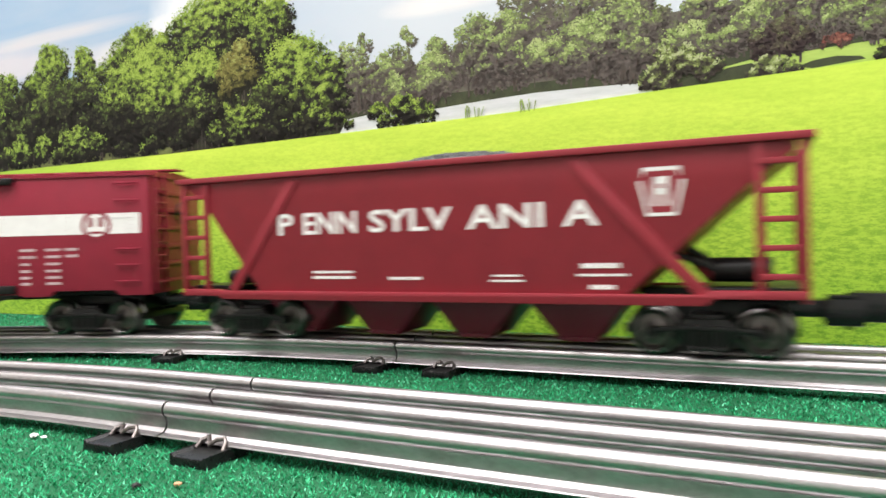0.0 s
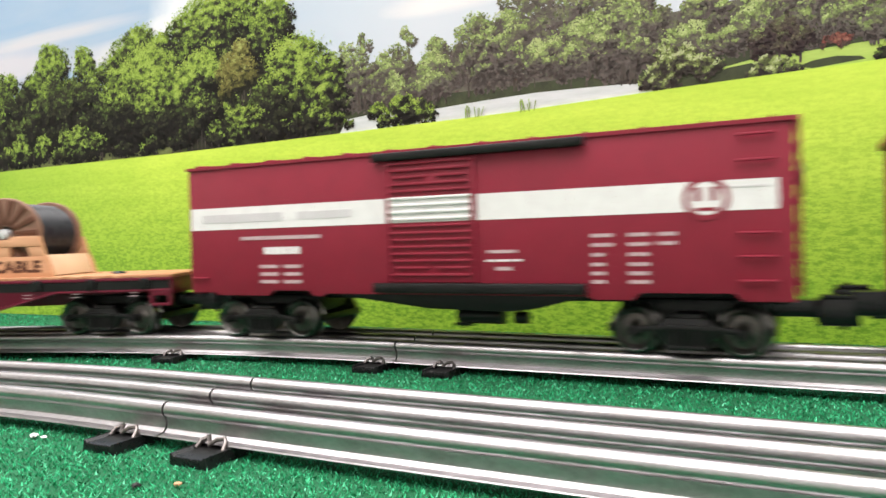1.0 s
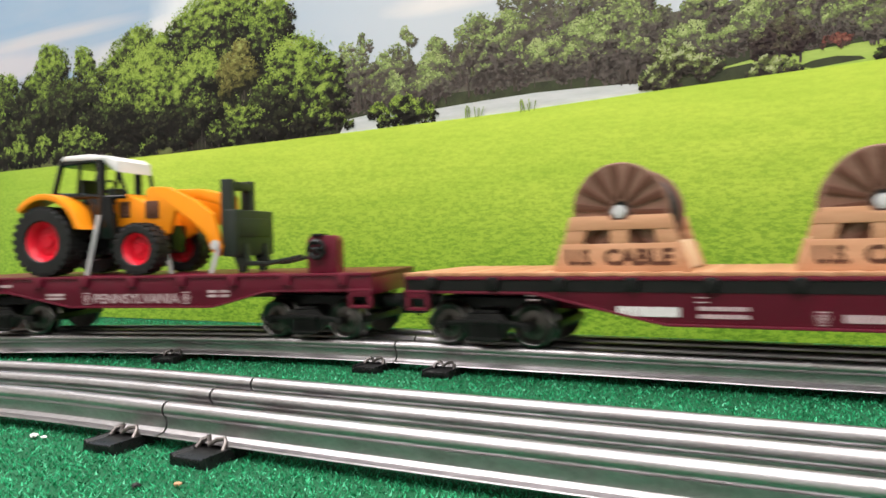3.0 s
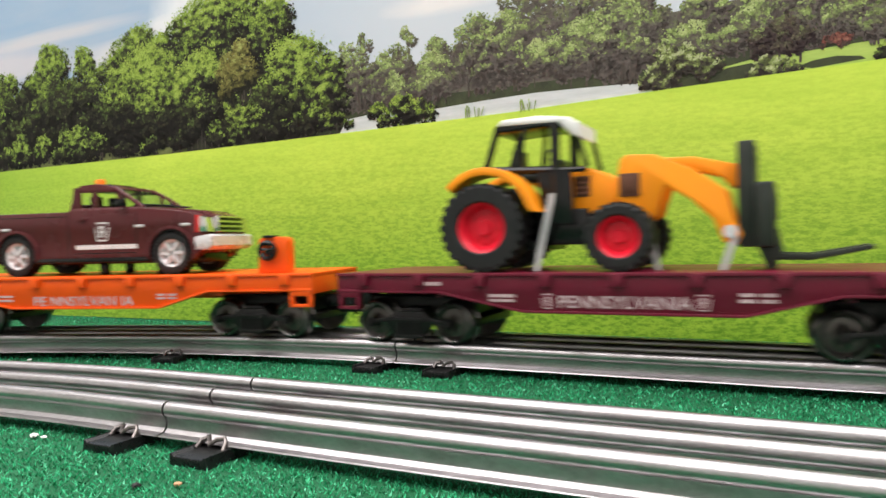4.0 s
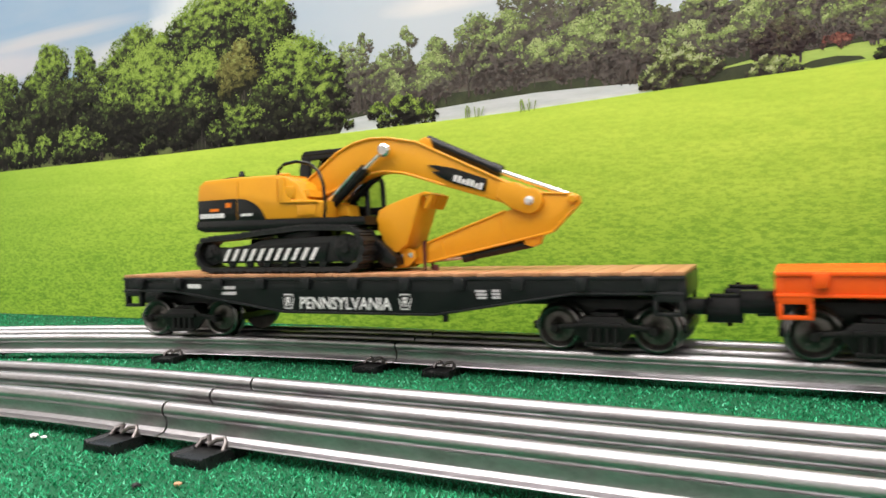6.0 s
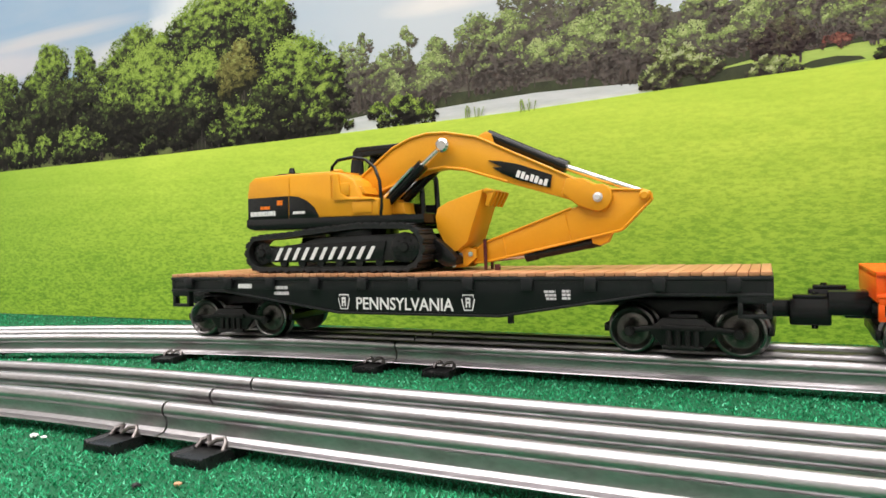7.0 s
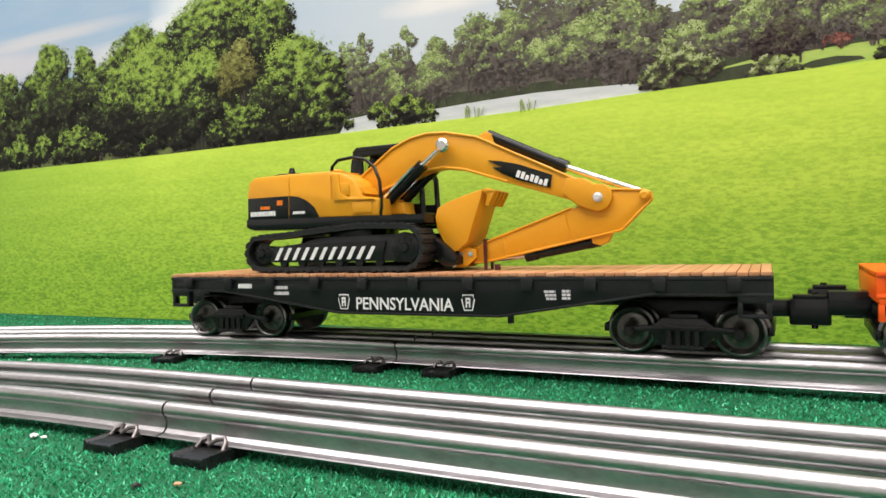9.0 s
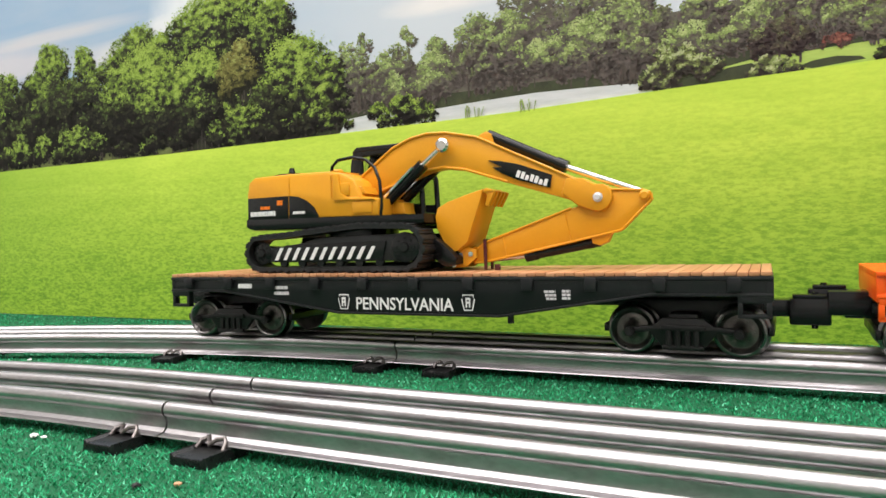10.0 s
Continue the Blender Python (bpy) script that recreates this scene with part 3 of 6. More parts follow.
# ---- tracks ----
def rail_profile():
    head = [(2.25 * math.sin(a), RAIL_TOP * 1000 - 2.25 + 2.25 * math.cos(a)) for a in [radians(-150 + 300 * i / 16) for i in range(17)]]
    zb = RAIL_BASE * 1000
    return head + [(0.75, zb + 3.4), (1.0, zb + 1.7), (2.0, zb + 0.75), (4.1, zb + 0.5), (4.3, zb + 0.2), (4.1, zb), (-4.1, zb), (-4.3, zb + 0.2), (-4.1, zb + 0.5), (-2.0, zb + 0.75), (-1.0, zb + 1.7), (-0.75, zb + 3.4)]


def track_section(joint, radius, start, s0, s1, ties, label):
    sec = thing("track_section", label, "toy track", "three-rail track sections")
    prof = rail_profile()

    def at(s, off):
        return along(joint, radius, s, off, start)

    for k in (-1, 0, 1):
        bm = B()
        n = max(2, int((s1 - s0) / (0.008 if abs(s0 + s1) < 0.6 else 0.02)))
        rings = []
        for i in range(n + 1):
            P, h = at(s0 + (s1 - s0) * i / n, k * GAUGE)
            side = Vector((-h.y, h.x, 0))
            rings.append([bm.verts.new(P * 1000 + side * a + UP * z) for a, z in prof])
        m = len(prof)
        for p, q in zip(rings, rings[1:]):
            for a in range(m):
                bm.faces.new((p[a], p[(a + 1) % m], q[(a + 1) % m], q[a]))
        bm.faces.new(rings[0])
        bm.faces.new(rings[-1][::-1])
        bmesh.ops.recalc_face_normals(bm, faces=bm.faces[:])
        part("rail", bm, STEEL, sec)
        if s0 == JOINT_GAP:
            bm = B()
            P, h = at(0, k * GAUGE)
            z = RAIL_TOP * 1000 - 2.25
            rod(bm, P * 1000 - h * 6 + UP * z, P * 1000 + h * 6 + UP * z, 1.3, 10)
            part("joint_pin", bm, DARK, sec)
    for s in ties:
        P, h = at(s, 0)
        bm = B()
        prof_t = [(-6.4, 0), (6.4, 0), (6.1, 3.15), (5.2, 3.15), (4.7, 2.5), (-4.7, 2.5), (-5.2, 3.15), (-6.1, 3.15)]
        prism(bm, prof_t, -31.5, 31.5, 0.3)
        tie = part("tie", bm, TIE, sec)
        tie.matrix_basis = Matrix.Translation(P) @ Matrix.Rotation(math.atan2(h.y, h.x), 4, "Z")
        for k in (-1, 0, 1):
            for e in (-1, 1):
                bm = B()
                y = k * 17.9 + e * 4.4
                tube(bm, [(-4.6, y + e * 1.6, 2.6), (-4.2, y, 4.3), (-2.6, y - e * 1.3, 5.0), (-1.2, y + e * 0.3, 4.9), (0, y + e * 1.6, 3.8), (1.2, y + e * 0.3, 4.9), (2.6, y - e * 1.3, 5.0), (4.2, y, 4.3), (4.6, y + e * 1.6, 2.6)], 0.65, 7)
                part("clip", bm, CLIP, tie)


JOINT_GAP = 0.0004
track_section(J_NEAR, R_NEAR, S_NEAR, -0.46, -JOINT_GAP, (-0.012, -0.13, -0.27, -0.41), "curved silver three-rail toy track on black ties")
track_section(J_NEAR, R_NEAR, S_NEAR, JOINT_GAP, 0.36, (0.021, 0.19), "straight silver three-rail toy track on black ties")
track_section(J_FAR, R_FAR, S_FAR, -0.46, -JOINT_GAP, (-0.009, -0.122, -0.24), "curved silver three-rail toy track on black ties")
track_section(J_FAR, R_FAR, S_FAR, JOINT_GAP, 0.5, (0.025, 0.2), "straight silver three-rail toy track on black ties")
for jt, rad, st in ((J_NEAR, R_NEAR, S_NEAR), (J_FAR, R_FAR, S_FAR)):
    # the run of track out of sight on both sides
    for k in range(3):
        a = -0.4605 - 0.40 * (k + 1)
        track_section(jt, rad, st, a, a + 0.3995, [a + 0.03 + 0.113 * i for i in range(4)], "curved silver three-rail toy track on black ties")
    b = 0.3605 if jt is J_NEAR else 0.5005
    while b < 1.7:
        track_section(jt, rad, st, b, b + 0.4195, [b + 0.03 + 0.12 * i for i in range(4)], "straight silver three-rail toy track on black ties")
        b += 0.42

# crumbs on the turf
for x, y, r, mat, lab in ((-123, 208, 1.3, WHITE, "small pale paper flake lying on green turf"), (-119, 206, 0.9, WHITE, "small pale paper flake lying on green turf"), (-63, 162, 0.9, TAN, "small tan crumb lying on green turf"), (-72.5, 162, 1.1, DARK, "small dark crumb lying on green turf"),
                          (-209, 352, 1.2, WHITE, "small pale paper flake lying on green turf")):
    bm = B()
    bmesh.ops.create_icosphere(bm, subdivisions=1, radius=r)
    for w in bm.verts:
        w.co = Vector((w.co.x * rnd.uniform(0.8, 1.4), w.co.y * rnd.uniform(0.7, 1.2), max(w.co.z * 0.6, -0.3) + 0.8))
    o = tagged(part("crumb", bm, mat, None, "", False), lab, "crumb", "crumbs on the turf")
    o.location = (x * MM, y * MM, 0)

# ---- rolling stock: x runs forward, y away from the aisle, z up from the rail head ----
WHEEL_R = 8.7


def make_wheelset():
    bm = B()
    for e in (-1, 1):
        prof = [(0, 21.6), (1.8, 21.6), (2.2, 20.6), (2.8, 19.8), (4.4, 18.9), (5.8, 18.9), (6.7, 19.7), (7.2, 20.6), (7.7, 20.9), (8.5, 20.5), (8.8, 16.0), (9.8, 15.4), (9.6, 14.6), (6.0, 14.8), (2.5, 15.2), (0, 15.2)]
        lathe(bm, prof, (0, 0, 0), (0, e, 0), 32, [0, 0, 0, 0, 0, 0, 1, 1, 1, 1, 1, 1, 0, 0, 0])
        for k in range(6):
            a = math.tau * k / 6
            rod(bm, (3.9 * math.cos(a), e * 18.8, 3.9 * math.sin(a)), (3.9 * math.cos(a), e * 19.5, 3.9 * math.sin(a)), 0.7, 6)
    rod(bm, (0, -15, 0), (0, 15, 0), 1.5, 10)
    return part("wheelset", bm, [WHEEL, TREAD], None)


def make_truck():
    """A freight truck with cast side frames, springs and journals, as it stands on its two axles."""
    bm = B()
    for e in (-1, 1):
        y0, y1 = (-25.2, -22.4) if e < 0 else (22.4, 25.2)
        prism(bm, [(-20, 8.0), (-20, 9.4), (-17, 10.2), (-10, 10.9), (-7, 13.6), (7, 13.6), (10, 10.9), (17, 10.2), (20, 9.4), (20, 8.0), (17, 7.9), (11.5, 8.7), (7.5, 3.6), (-7.5, 3.6), (-11.5, 8.7), (-17, 7.9)], y0, y1, 0.5)
        for x in (-18.3, 18.3):
            yo = -26.6 if e < 0 else 26.6
            lathe(bm, [(0, 0), (1.6, 0), (1.9, 0.5), (1.9, 4.4), (0, 4.4)], (x, yo, 8.7), (0, -e, 0), 14)
            rod(bm, (x, yo, 8.7), (x, yo + e * 0.5, 8.7), 1.2, 8)
        for x in (-4.6, -1.5, 1.6, 4.6):
            rod(bm, (x, e * 25.6, 4.0), (x, e * 25.6, 9.4), 1.15, 8)
        box(bm, -7.4, 7.4, e * 25.6 - 0.9, e * 25.6 + 0.9, 9.2, 11.2, 0.3)
        box(bm, -7.0, 7.0, e * 25.6 - 0.8, e * 25.6 + 0.8, 2.6, 4.2, 0.3)
    box(bm, -5, 5, -23, 23, 8, 15, 0.6)
    box(bm, -4, 4, -7, 7, 14, 19, 0.4)
    # plate added to block the view through the dark gap under the sill
    box(bm, -25, 25, -13, 13, 11.5, 19.2, 0.6)
    for x in (-28, 28):
        box(bm, x - 0.9, x + 0.9, -19, 19, 7.5, 10.5, 0.3)
    return part("truck", bm, DARK, None)


TRUCK, WHEELSET = make_truck(), make_wheelset()
RUN = []          # (root, train place, half the truck spacing, its trucks, its wheelsets)
CARRIED = []      # (load, car's root, its pose on the car)


def running_gear(root, place, T, axle=18.3):
    trucks, wheels = [], []
    for x in (-T, T):
        tr = again(TRUCK, pose(x * MM, 0, 0), root)
        trucks.append((tr, x))
        for a in (-axle, axle):
            w = again(WHEELSET, pose(a * MM, 0, WHEEL_R * MM), tr)
            wheels.append((w, a))
    RUN.append((root, place, T, trucks, wheels))


def coupler(root, x, side, reach):
    """Black knuckle coupler; side +1 at the front end, where the head hangs low, -1 at the rear, where it rides high."""
    s = side

    def span(a, b):
        return sorted((x + s * a, x + s * b))

    bm = B()
    z0, z1 = (10.0, 19.4) if s > 0 else (13.4, 22.4)
    y0, y1 = (-7.4, -0.3) if s > 0 else (0.0, 7.0)
    a, b = span(-22, reach - 5)
    box(bm, a, b, -4, 4, 12.6, 18.6, 0.5)
    a, b = span(reach - 7, reach + 6)
    box(bm, a, b, y0, y1, z0, z1, 0.7)
    a, b = span(-1 if s < 0 else reach - 7, reach)
    box(bm, a, b, -6.6, 4.4, z0 + 0.3, z1 - 0.3, 0.6)
    bar = part("coupler", bm, GLOSSBLACK, root)
    bm = B()
    a, b = span(reach - 6, reach + 4.5)
    box(bm, a, b, y0 + 0.8, y1 - 0.8, z1 - 0.1, z1 + 1.3, 0.4)
    part("knuckle_plate", bm, GLOSSBLACK, bar)
    bm = B()
    xm = x + s * (reach + 1)
    rod(bm, (xm, (y0 + y1) / 2, z0 - 1.4), (xm, (y0 + y1) / 2, z1 + 2.0), 1.1, 10)
    part("knuckle_pin", bm, GLOSSBLACK, bar)
    return bar


def deck_planks(root, L, W, z, n, mat):
    bm = B()
    w = L / n
    box(bm, -w / 2 + 0.12, w / 2 - 0.12, -W / 2, W / 2, z - 1.4, z, 0.18)
    first = part("plank", bm, mat, root)
    first.location.x = (-L / 2 + w / 2) * MM
    for k in range(1, n):
        again(first, pose((-L / 2 + w * (k + 0.5)) * MM, 0, (0.08 * ((k * 7) % 3)) * MM), root)


def flatcar(name, label, L, T, place, mat, belly, x_belly, x_ramp, pockets, deck=None, band=None, z_deck=30.0, gaps=(12, 12)):
    """A flatcar with fish-belly sides, stake pockets, end sills and trucks."""
    root = thing(name, label, "flatcar", "cars of the train")
    h = L / 2
    top = z_deck - (1.4 if deck else 0)
    xl, xr = x_belly
    rl, rr = x_ramp
    prof = [(-h, top), (-h, 21.8), (rl, 21.8), (xl, belly), (xr, belly), (rr, 21.8), (h, 21.8), (h, top)]
    for e in (-1, 1):
        bm = B()
        y0, y1 = sorted((e * 30.4, e * 28.4))
        prism(bm, prof, y0, y1, 0.25)
        # lips along the top and the belly
        y0, y1 = sorted((e * 31.2, e * 28.6))
        box(bm, -h, h, y0, y1, top - 1.4, top, 0.25)
        side = part("side_sill", bm, mat, root)
        bm = B()
        low = prof[1:7]
        y0, y1 = sorted((e * 31.0, e * 30.2))
        prism(bm, low + [(x, z + 1.0) for x, z in low[::-1]], y0, y1, 0.2)
        part("bottom_lip", bm, mat, side)
        # rows of rivets under the lip and along the belly
        bm = B()
        x = -h + 3
        while x < h - 2:
            box(bm, x - 0.22, x + 0.22, e * 30.45 - 0.18, e * 30.45 + 0.18, top - 2.6, top - 2.2)
            f = 21.8 if x < rl or x > rr else (belly if xl < x < xr else (21.8 + (belly - 21.8) * ((x - rl) / (xl - rl) if x < xl else (rr - x) / (rr - xr))))
            box(bm, x - 0.22, x + 0.22, e * 30.45 - 0.18, e * 30.45 + 0.18, f + 1.5, f + 1.9)
            x += 2.2
        tagged(part("rivet_row", bm, mat, side, "", False), kind="stuff")
        if band:
            bm = B()
            y0, y1 = sorted((e * 30.45, e * 30.75))
            box(bm, -h + 1, h - 1, y0, y1, top - 5.6, top - 1.5, 0.05)
            part("dark_band", bm, band, side, "dark band along the side below the deck", False)
        for k in range(pockets):
            x = -h + L * (k + 0.5) / pockets
            bm = B()
            y0, y1 = sorted((e * 32.4, e * 30.2))
            box(bm, x - 2.1, x + 2.1, y0, y1, top - 5.2, top - 0.3, 0.35)
            box(bm, x - 2.5, x + 2.5, y0 + 0.2, y1, top - 2.1, top - 1.2, 0.2)
            part("stake_pocket", bm, band or mat, side)
    bm = B()
    box(bm, -h, h, -30, 30, top - 2.2, top - 0.05, 0.2)
    box(bm, -h + 25, h - 25, -7, 7, belly + 3, top - 2.4, 0.4)
    for k in range(7):
        x = -h * 0.6 + h * 1.2 * k / 6
        box(bm, x - 1, x + 1, -28, 28, 20, top - 2.2)
    part("underframe", bm, BLACK if mat is BLACK else mat, root)
    for s in (-1, 1):
        bm = B()
        x0, x1 = sorted((s * h, s * (h - 2.4)))
        box(bm, x0, x1, -30.6, 30.6, 20.4, top - 0.2, 0.4)
        # corner steps below the sill
        for e in (-1, 1):
            y0, y1 = sorted((e * 30.8, e * 27.8))
            xa, xb = sorted((s * (h - 0.6), s * (h - 11)))
            box(bm, xa, xb, y0, y1, 19.6, 23.2, 0.3)
            for x in (xa + 0.8, xb - 0.8):
                box(bm, x - 0.8, x + 0.8, y0, y1, 15.2, 20, 0.2)
            box(bm, xa, xb, y0, y1, 14.6, 16.0, 0.2)
        part("end_sill", bm, mat, root)
    if deck:
        deck_planks(root, L - 0.6, 61.6, z_deck, int(L / 3.6), deck)
    coupler(root, -h, -1, gaps[0])
    coupler(root, h, 1, gaps[1])
    running_gear(root, place, T)
    return root


def brake_stand(root, x, z, mat):
    bm = B()
    prism(bm, [(x - 7, z)] + [(x - 7, z + 13)] + arc(x - 4, z + 13.6, 3, 170, 90, 4) + arc(x + 4, z + 13.6, 3, 90, 10, 4) + [(x + 7, z + 13), (x + 7, z)], -26, -17, 0.5)
    st = part("brake_stand", bm, mat, root)
    bm = B()
    tube(bm, ring_pts((x - 1.5, -28.2, z + 10.4), 3.7, 20), 1.15, 8)
    for k in range(5):
        a = math.tau * k / 5 + 0.3
        rod(bm, (x - 1.5, -28.0, z + 10.4), (x - 1.5 + 3.6 * math.cos(a), -28.2, z + 10.4 + 3.6 * math.sin(a)), 0.6, 6)
    rod(bm, (x - 1.5, -28.2, z + 10.4), (x - 1.5, -24, z + 10.4), 1.3, 10)
    box(bm, x - 4.2, x + 1.2, -27.4, -21, z + 16.2, z + 17.4, 0.4)
    part("brake_wheel", bm, GLOSSBLACK, st, "round black spoked brake wheel")


# black flatcar
car = flatcar("flatcar", "black flatcar with tan plank deck and white lettering", 262, 102.6, 16.8, BLACK, 13.0, (-36, 36), (-100, 92), 11, PLANK)
BLACK_CAR = car
lettering("PENNSYLVANIA", -27.6, 17.0, 15.0, 20.2, -30.5, WHITE, car)
keystone(car, -33.6, 18.2, 6.4, -30.6, WHITE, BLACK)
keystone(car, 23.3, 18.6, 6.4, -30.6, WHITE, BLACK)
bars(car, WHITE, -30.5, [(-90.4, -82.4, 23.6, 25.6)])
bars(car, GHOST, -30.5, [(-70.6, -62.5, 23.3, 24.7), (-70.2, -62, 20.8, 22.2), (53.8, 58.4, 22.6, 23.5), (54.2, 58.6, 21.3, 22.2), (54.6, 58.6, 20.0, 20.9), (60.6, 64, 22.8, 23.7), (60.6, 64, 21.5, 22.4), (60.6, 64, 20.2, 21.1)])
bm = B()
rod(bm, (39, -26, 10.4), (39, -26, 15), 1.3, 10)
part("brake_pin", bm, BLACK, car)

# orange flatcar
car = flatcar("flatcar", "bright orange plastic flatcar with raised brake stand", 236, 88.5, 295, ORANGE, 14.4, (-40, 41), (-80, 66), 9, gaps=(12, 10))
ORANGE_CAR = car
brake_stand(car, 97, 30, ORANGE)
lettering("PE NNSYLVAN IA", -27.4, 27.4, 15.9, 20.6, -30.5, PINKISH, car)
bars(car, PINKISH, -30.5, [(-48.9, -39.5, 20.2, 21.2), (-48.9, -39.5, 18.2, 19.2), (40, 44.5, 20.4, 21.4), (40, 44.5, 18.8, 19.8), (46, 50.5, 20.4, 21.4), (46, 50.5, 18.8, 19.8), (-75, -67, 24.4, 25.6)])

# maroon flatcar
car = flatcar("flatcar", "maroon plastic flatcar with raised brake stand", 240, 88.5, 556.5, MAROON, 14.8, (-36, 42), (-72, 70), 9, gaps=(9, 12))
MAROON_CAR = car
brake_stand(car, 95, 30, MAROON)
lettering("PENNSYLVANIA", -21.7, 24.9, 17.0, 21.6, -30.5, PINKISH, car)
keystone(car, -26, 19.4, 5.6, -30.6, PINKISH, MAROON)
keystone(car, 28.6, 19.6, 5.6, -30.6, PINKISH, MAROON)
bars(car, PINKISH, -30.5, [(-49.7, -38.8, 20.6, 21.8), (-49.7, -38.8, 18.9, 19.9), (40, 45, 21.8, 23), (40, 45, 19.8, 21), (46.4, 51.4, 21.8, 23), (46.4, 51.4, 19.8, 21), (-78, -70, 25, 26.4)])

# long flatcar for the reels
car = flatcar("flatcar", "long dark red flatcar with tan plank deck", 342, 138, 872.5, MAROON, 11.3, (-68, 76), (-116, 114), 13, PLANK2, DARK)
REEL_CAR = car
keystone(car, -20, 15.2, 4.6, -30.6, PINKISH, MAROON)
keystone(car, 30.4, 15.6, 4.6, -30.6, PINKISH, MAROON)
bars(car, PINKISH, -30.5, [(-14, 27, 14.0, 16.6)], "blurred_lettering")
bars(car, WHITE, -30.5, [(-84.4, -62.9, 14.6, 18.0)], "car_number")
bars(car, PINKISH, -30.5, [(-57, -41, 17.0, 18.4), (-57, -41, 14.4, 15.8), (56, 63, 15.6, 17.0), (56, 63, 13.0, 14.4), (65.5, 72, 15.6, 17.0), (65.5, 72, 13.0, 14.4)])
for x in (-118, -58, 32, 98, 122, 150):
    bars(car, PINKISH, -30.5, [(x, x + 4.5, 21.2, 21.6), (x, x + 4.5, 19.6, 20.0)], "grab_iron")
bm = B()
lathe(bm, [(0, 1.2), (2.6, 1.2), (3.6, 0.5), (3.8, 0), (0, 0)], (134, -6, 30.1), (0, 0, 1), 20)
part("deck_cap", bm, BLACK, car, "low round black cap on the deck")


# ---- box car ----
def boxcar(place):
    L, T = 257, 94.5
    root = thing("boxcar", "dark red boxcar with white stripe and ribbed door", "boxcar", "cars of the train")
    h = L / 2
    prof = [(-h, 79), (h, 79), (h, 20.2), (113, 20.2), (110, 22.8), (80, 22.8), (77, 20.2), (64, 20.2), (61, 21.4), (-52, 21.4), (-54, 20.2), (-59, 20.4), (-61, 22.6), (-80, 22.6), (-83, 20.2), (-112, 20.2), (-114, 21.4), (-h, 21.4)]
    for e in (-1, 1):
        bm = B()
        y0, y1 = sorted((e * 31, e * 29))
        prism(bm, prof, y0, y1, 0.3)
        side = part("side_wall", bm, TUSCAN, root)
        bm = B()
        y0, y1 = sorted((e * 31.12, e * 30.9))
        box(bm, -127.4, -20.8, y0, y1, 50.5, 60.6)
        box(bm, 18.8, 124, y0, y1, 50.5, 60.6)
        part("white_stripe", bm, WHITE, side, "broad white painted stripe", False)
        bm = B()
        for k in range(16):
            x = -h + 8 + k * 16
            if not -24 < x < 22:
                for j in range(26):
                    z = 24 + j * 2.05
                    box(bm, x - 0.16, x + 0.16, e * 31.02 - 0.1, e * 31.02 + 0.1, z - 0.16, z + 0.16)
        tagged(part("rivet_row", bm, TUSCAN, side, "", False), kind="stuff")
    for s in (-1, 1):
        bm = B()
        a, b = sorted((s * h, s * (h - 2)))
        box(bm, a, b, -29, 29, 20.4, 79, 0.2)
        end = part("end_wall", bm, TUSCAN, root)
        for k in range(6):
            bm = B()
            z = 26 + k * 9
            a, b = sorted((s * h, s * (h + 0.8)))
            box(bm, a, b, -22, 22, z - 1.2, z + 1.2, 0.5)
            part("end_rib", bm, TUSCAN, end)
    bm = B()
    # low peaked roof with its panels
    rp = [(-31.8, 78.6), (-31.8, 80.0), (-16, 81.4), (0, 82.2), (16, 81.4), (31.8, 80.0), (31.8, 78.6)]
    a = [bm.verts.new((-h - 1, y, z)) for y, z in rp]
    b = [bm.verts.new((h + 1, y, z)) for y, z in rp]
    bm.faces.new(a)
    bm.faces.new(b[::-1])
    for i in range(7):
        bm.faces.new((a[i], b[i], b[(i + 1) % 7], a[(i + 1) % 7]))
    bmesh.ops.recalc_face_normals(bm, faces=bm.faces[:])
    for k in range(13):
        x = -h + 6 + k * (L - 12) / 12
        tube(bm, [(x, -31.6, 80.2), (x, -16, 81.6), (x, 0, 82.4), (x, 16, 81.6), (x, 31.6, 80.2)], 0.7, 6)
    roof = part("roof", bm, TUSCAN, root)
    bm = B()
    box(bm, -h - 1, h + 3, -4, 4, 83.2, 84.2, 0.2)
    for k in range(9):
        x = -h + 10 + k * (L - 20) / 8
        box(bm, x - 0.7, x + 0.7, -3, 3, 81.6, 83.2)
    part("running_board", bm, TUSCAN, roof)
    # the ribbed sliding door
    bm = B()
    box(bm, -20.6, 18.4, -32.0, -30.9, 26.4, 76.4, 0.3)
    door = part("door", bm, TUSCAN, root, "ribbed sliding door")
    for x in (-19.8, 17.6):
        bm = B()
        box(bm, x - 0.7, x + 0.7, -32.8, -31.9, 26.6, 76, 0.3)
        part("door_post", bm, TUSCAN, door)
    bm = B()
    bw = B()
    z = 29.5
    while z < 75.5:
        rows = [(-19, 17)] if (z < 62 and z > 34) or z > 73 else [(-17, -2), (2, 15.5)]
        for a, b in ([(-18.4, 16.4)] if int(z) % 2 else rows):
            box(bw if 50 < z < 60.6 else bm, a, b, -33.0, -32.0, z - 0.5, z + 0.5, 0.22)
        z += 2.8
    box(bw, -19, 16.8, -32.15, -31.95, 50.5, 60.4)
    part("door_ribs", bm, TUSCAN, door)
    part("door_stripe", bw, WHITE, door, "white stripe across the door ribs")
    bm = B()
    box(bm, -26.5, 61.5, -34.2, -31.0, 75.6, 79.0, 0.7)
    part("door_rail", bm, DARK, root, "black door guide rail")
    bm = B()
    box(bm, -27, 61.2, -34.2, -31.0, 22.2, 26.2, 0.7)
    part("door_rail", bm, DARK, root, "black door guide rail")
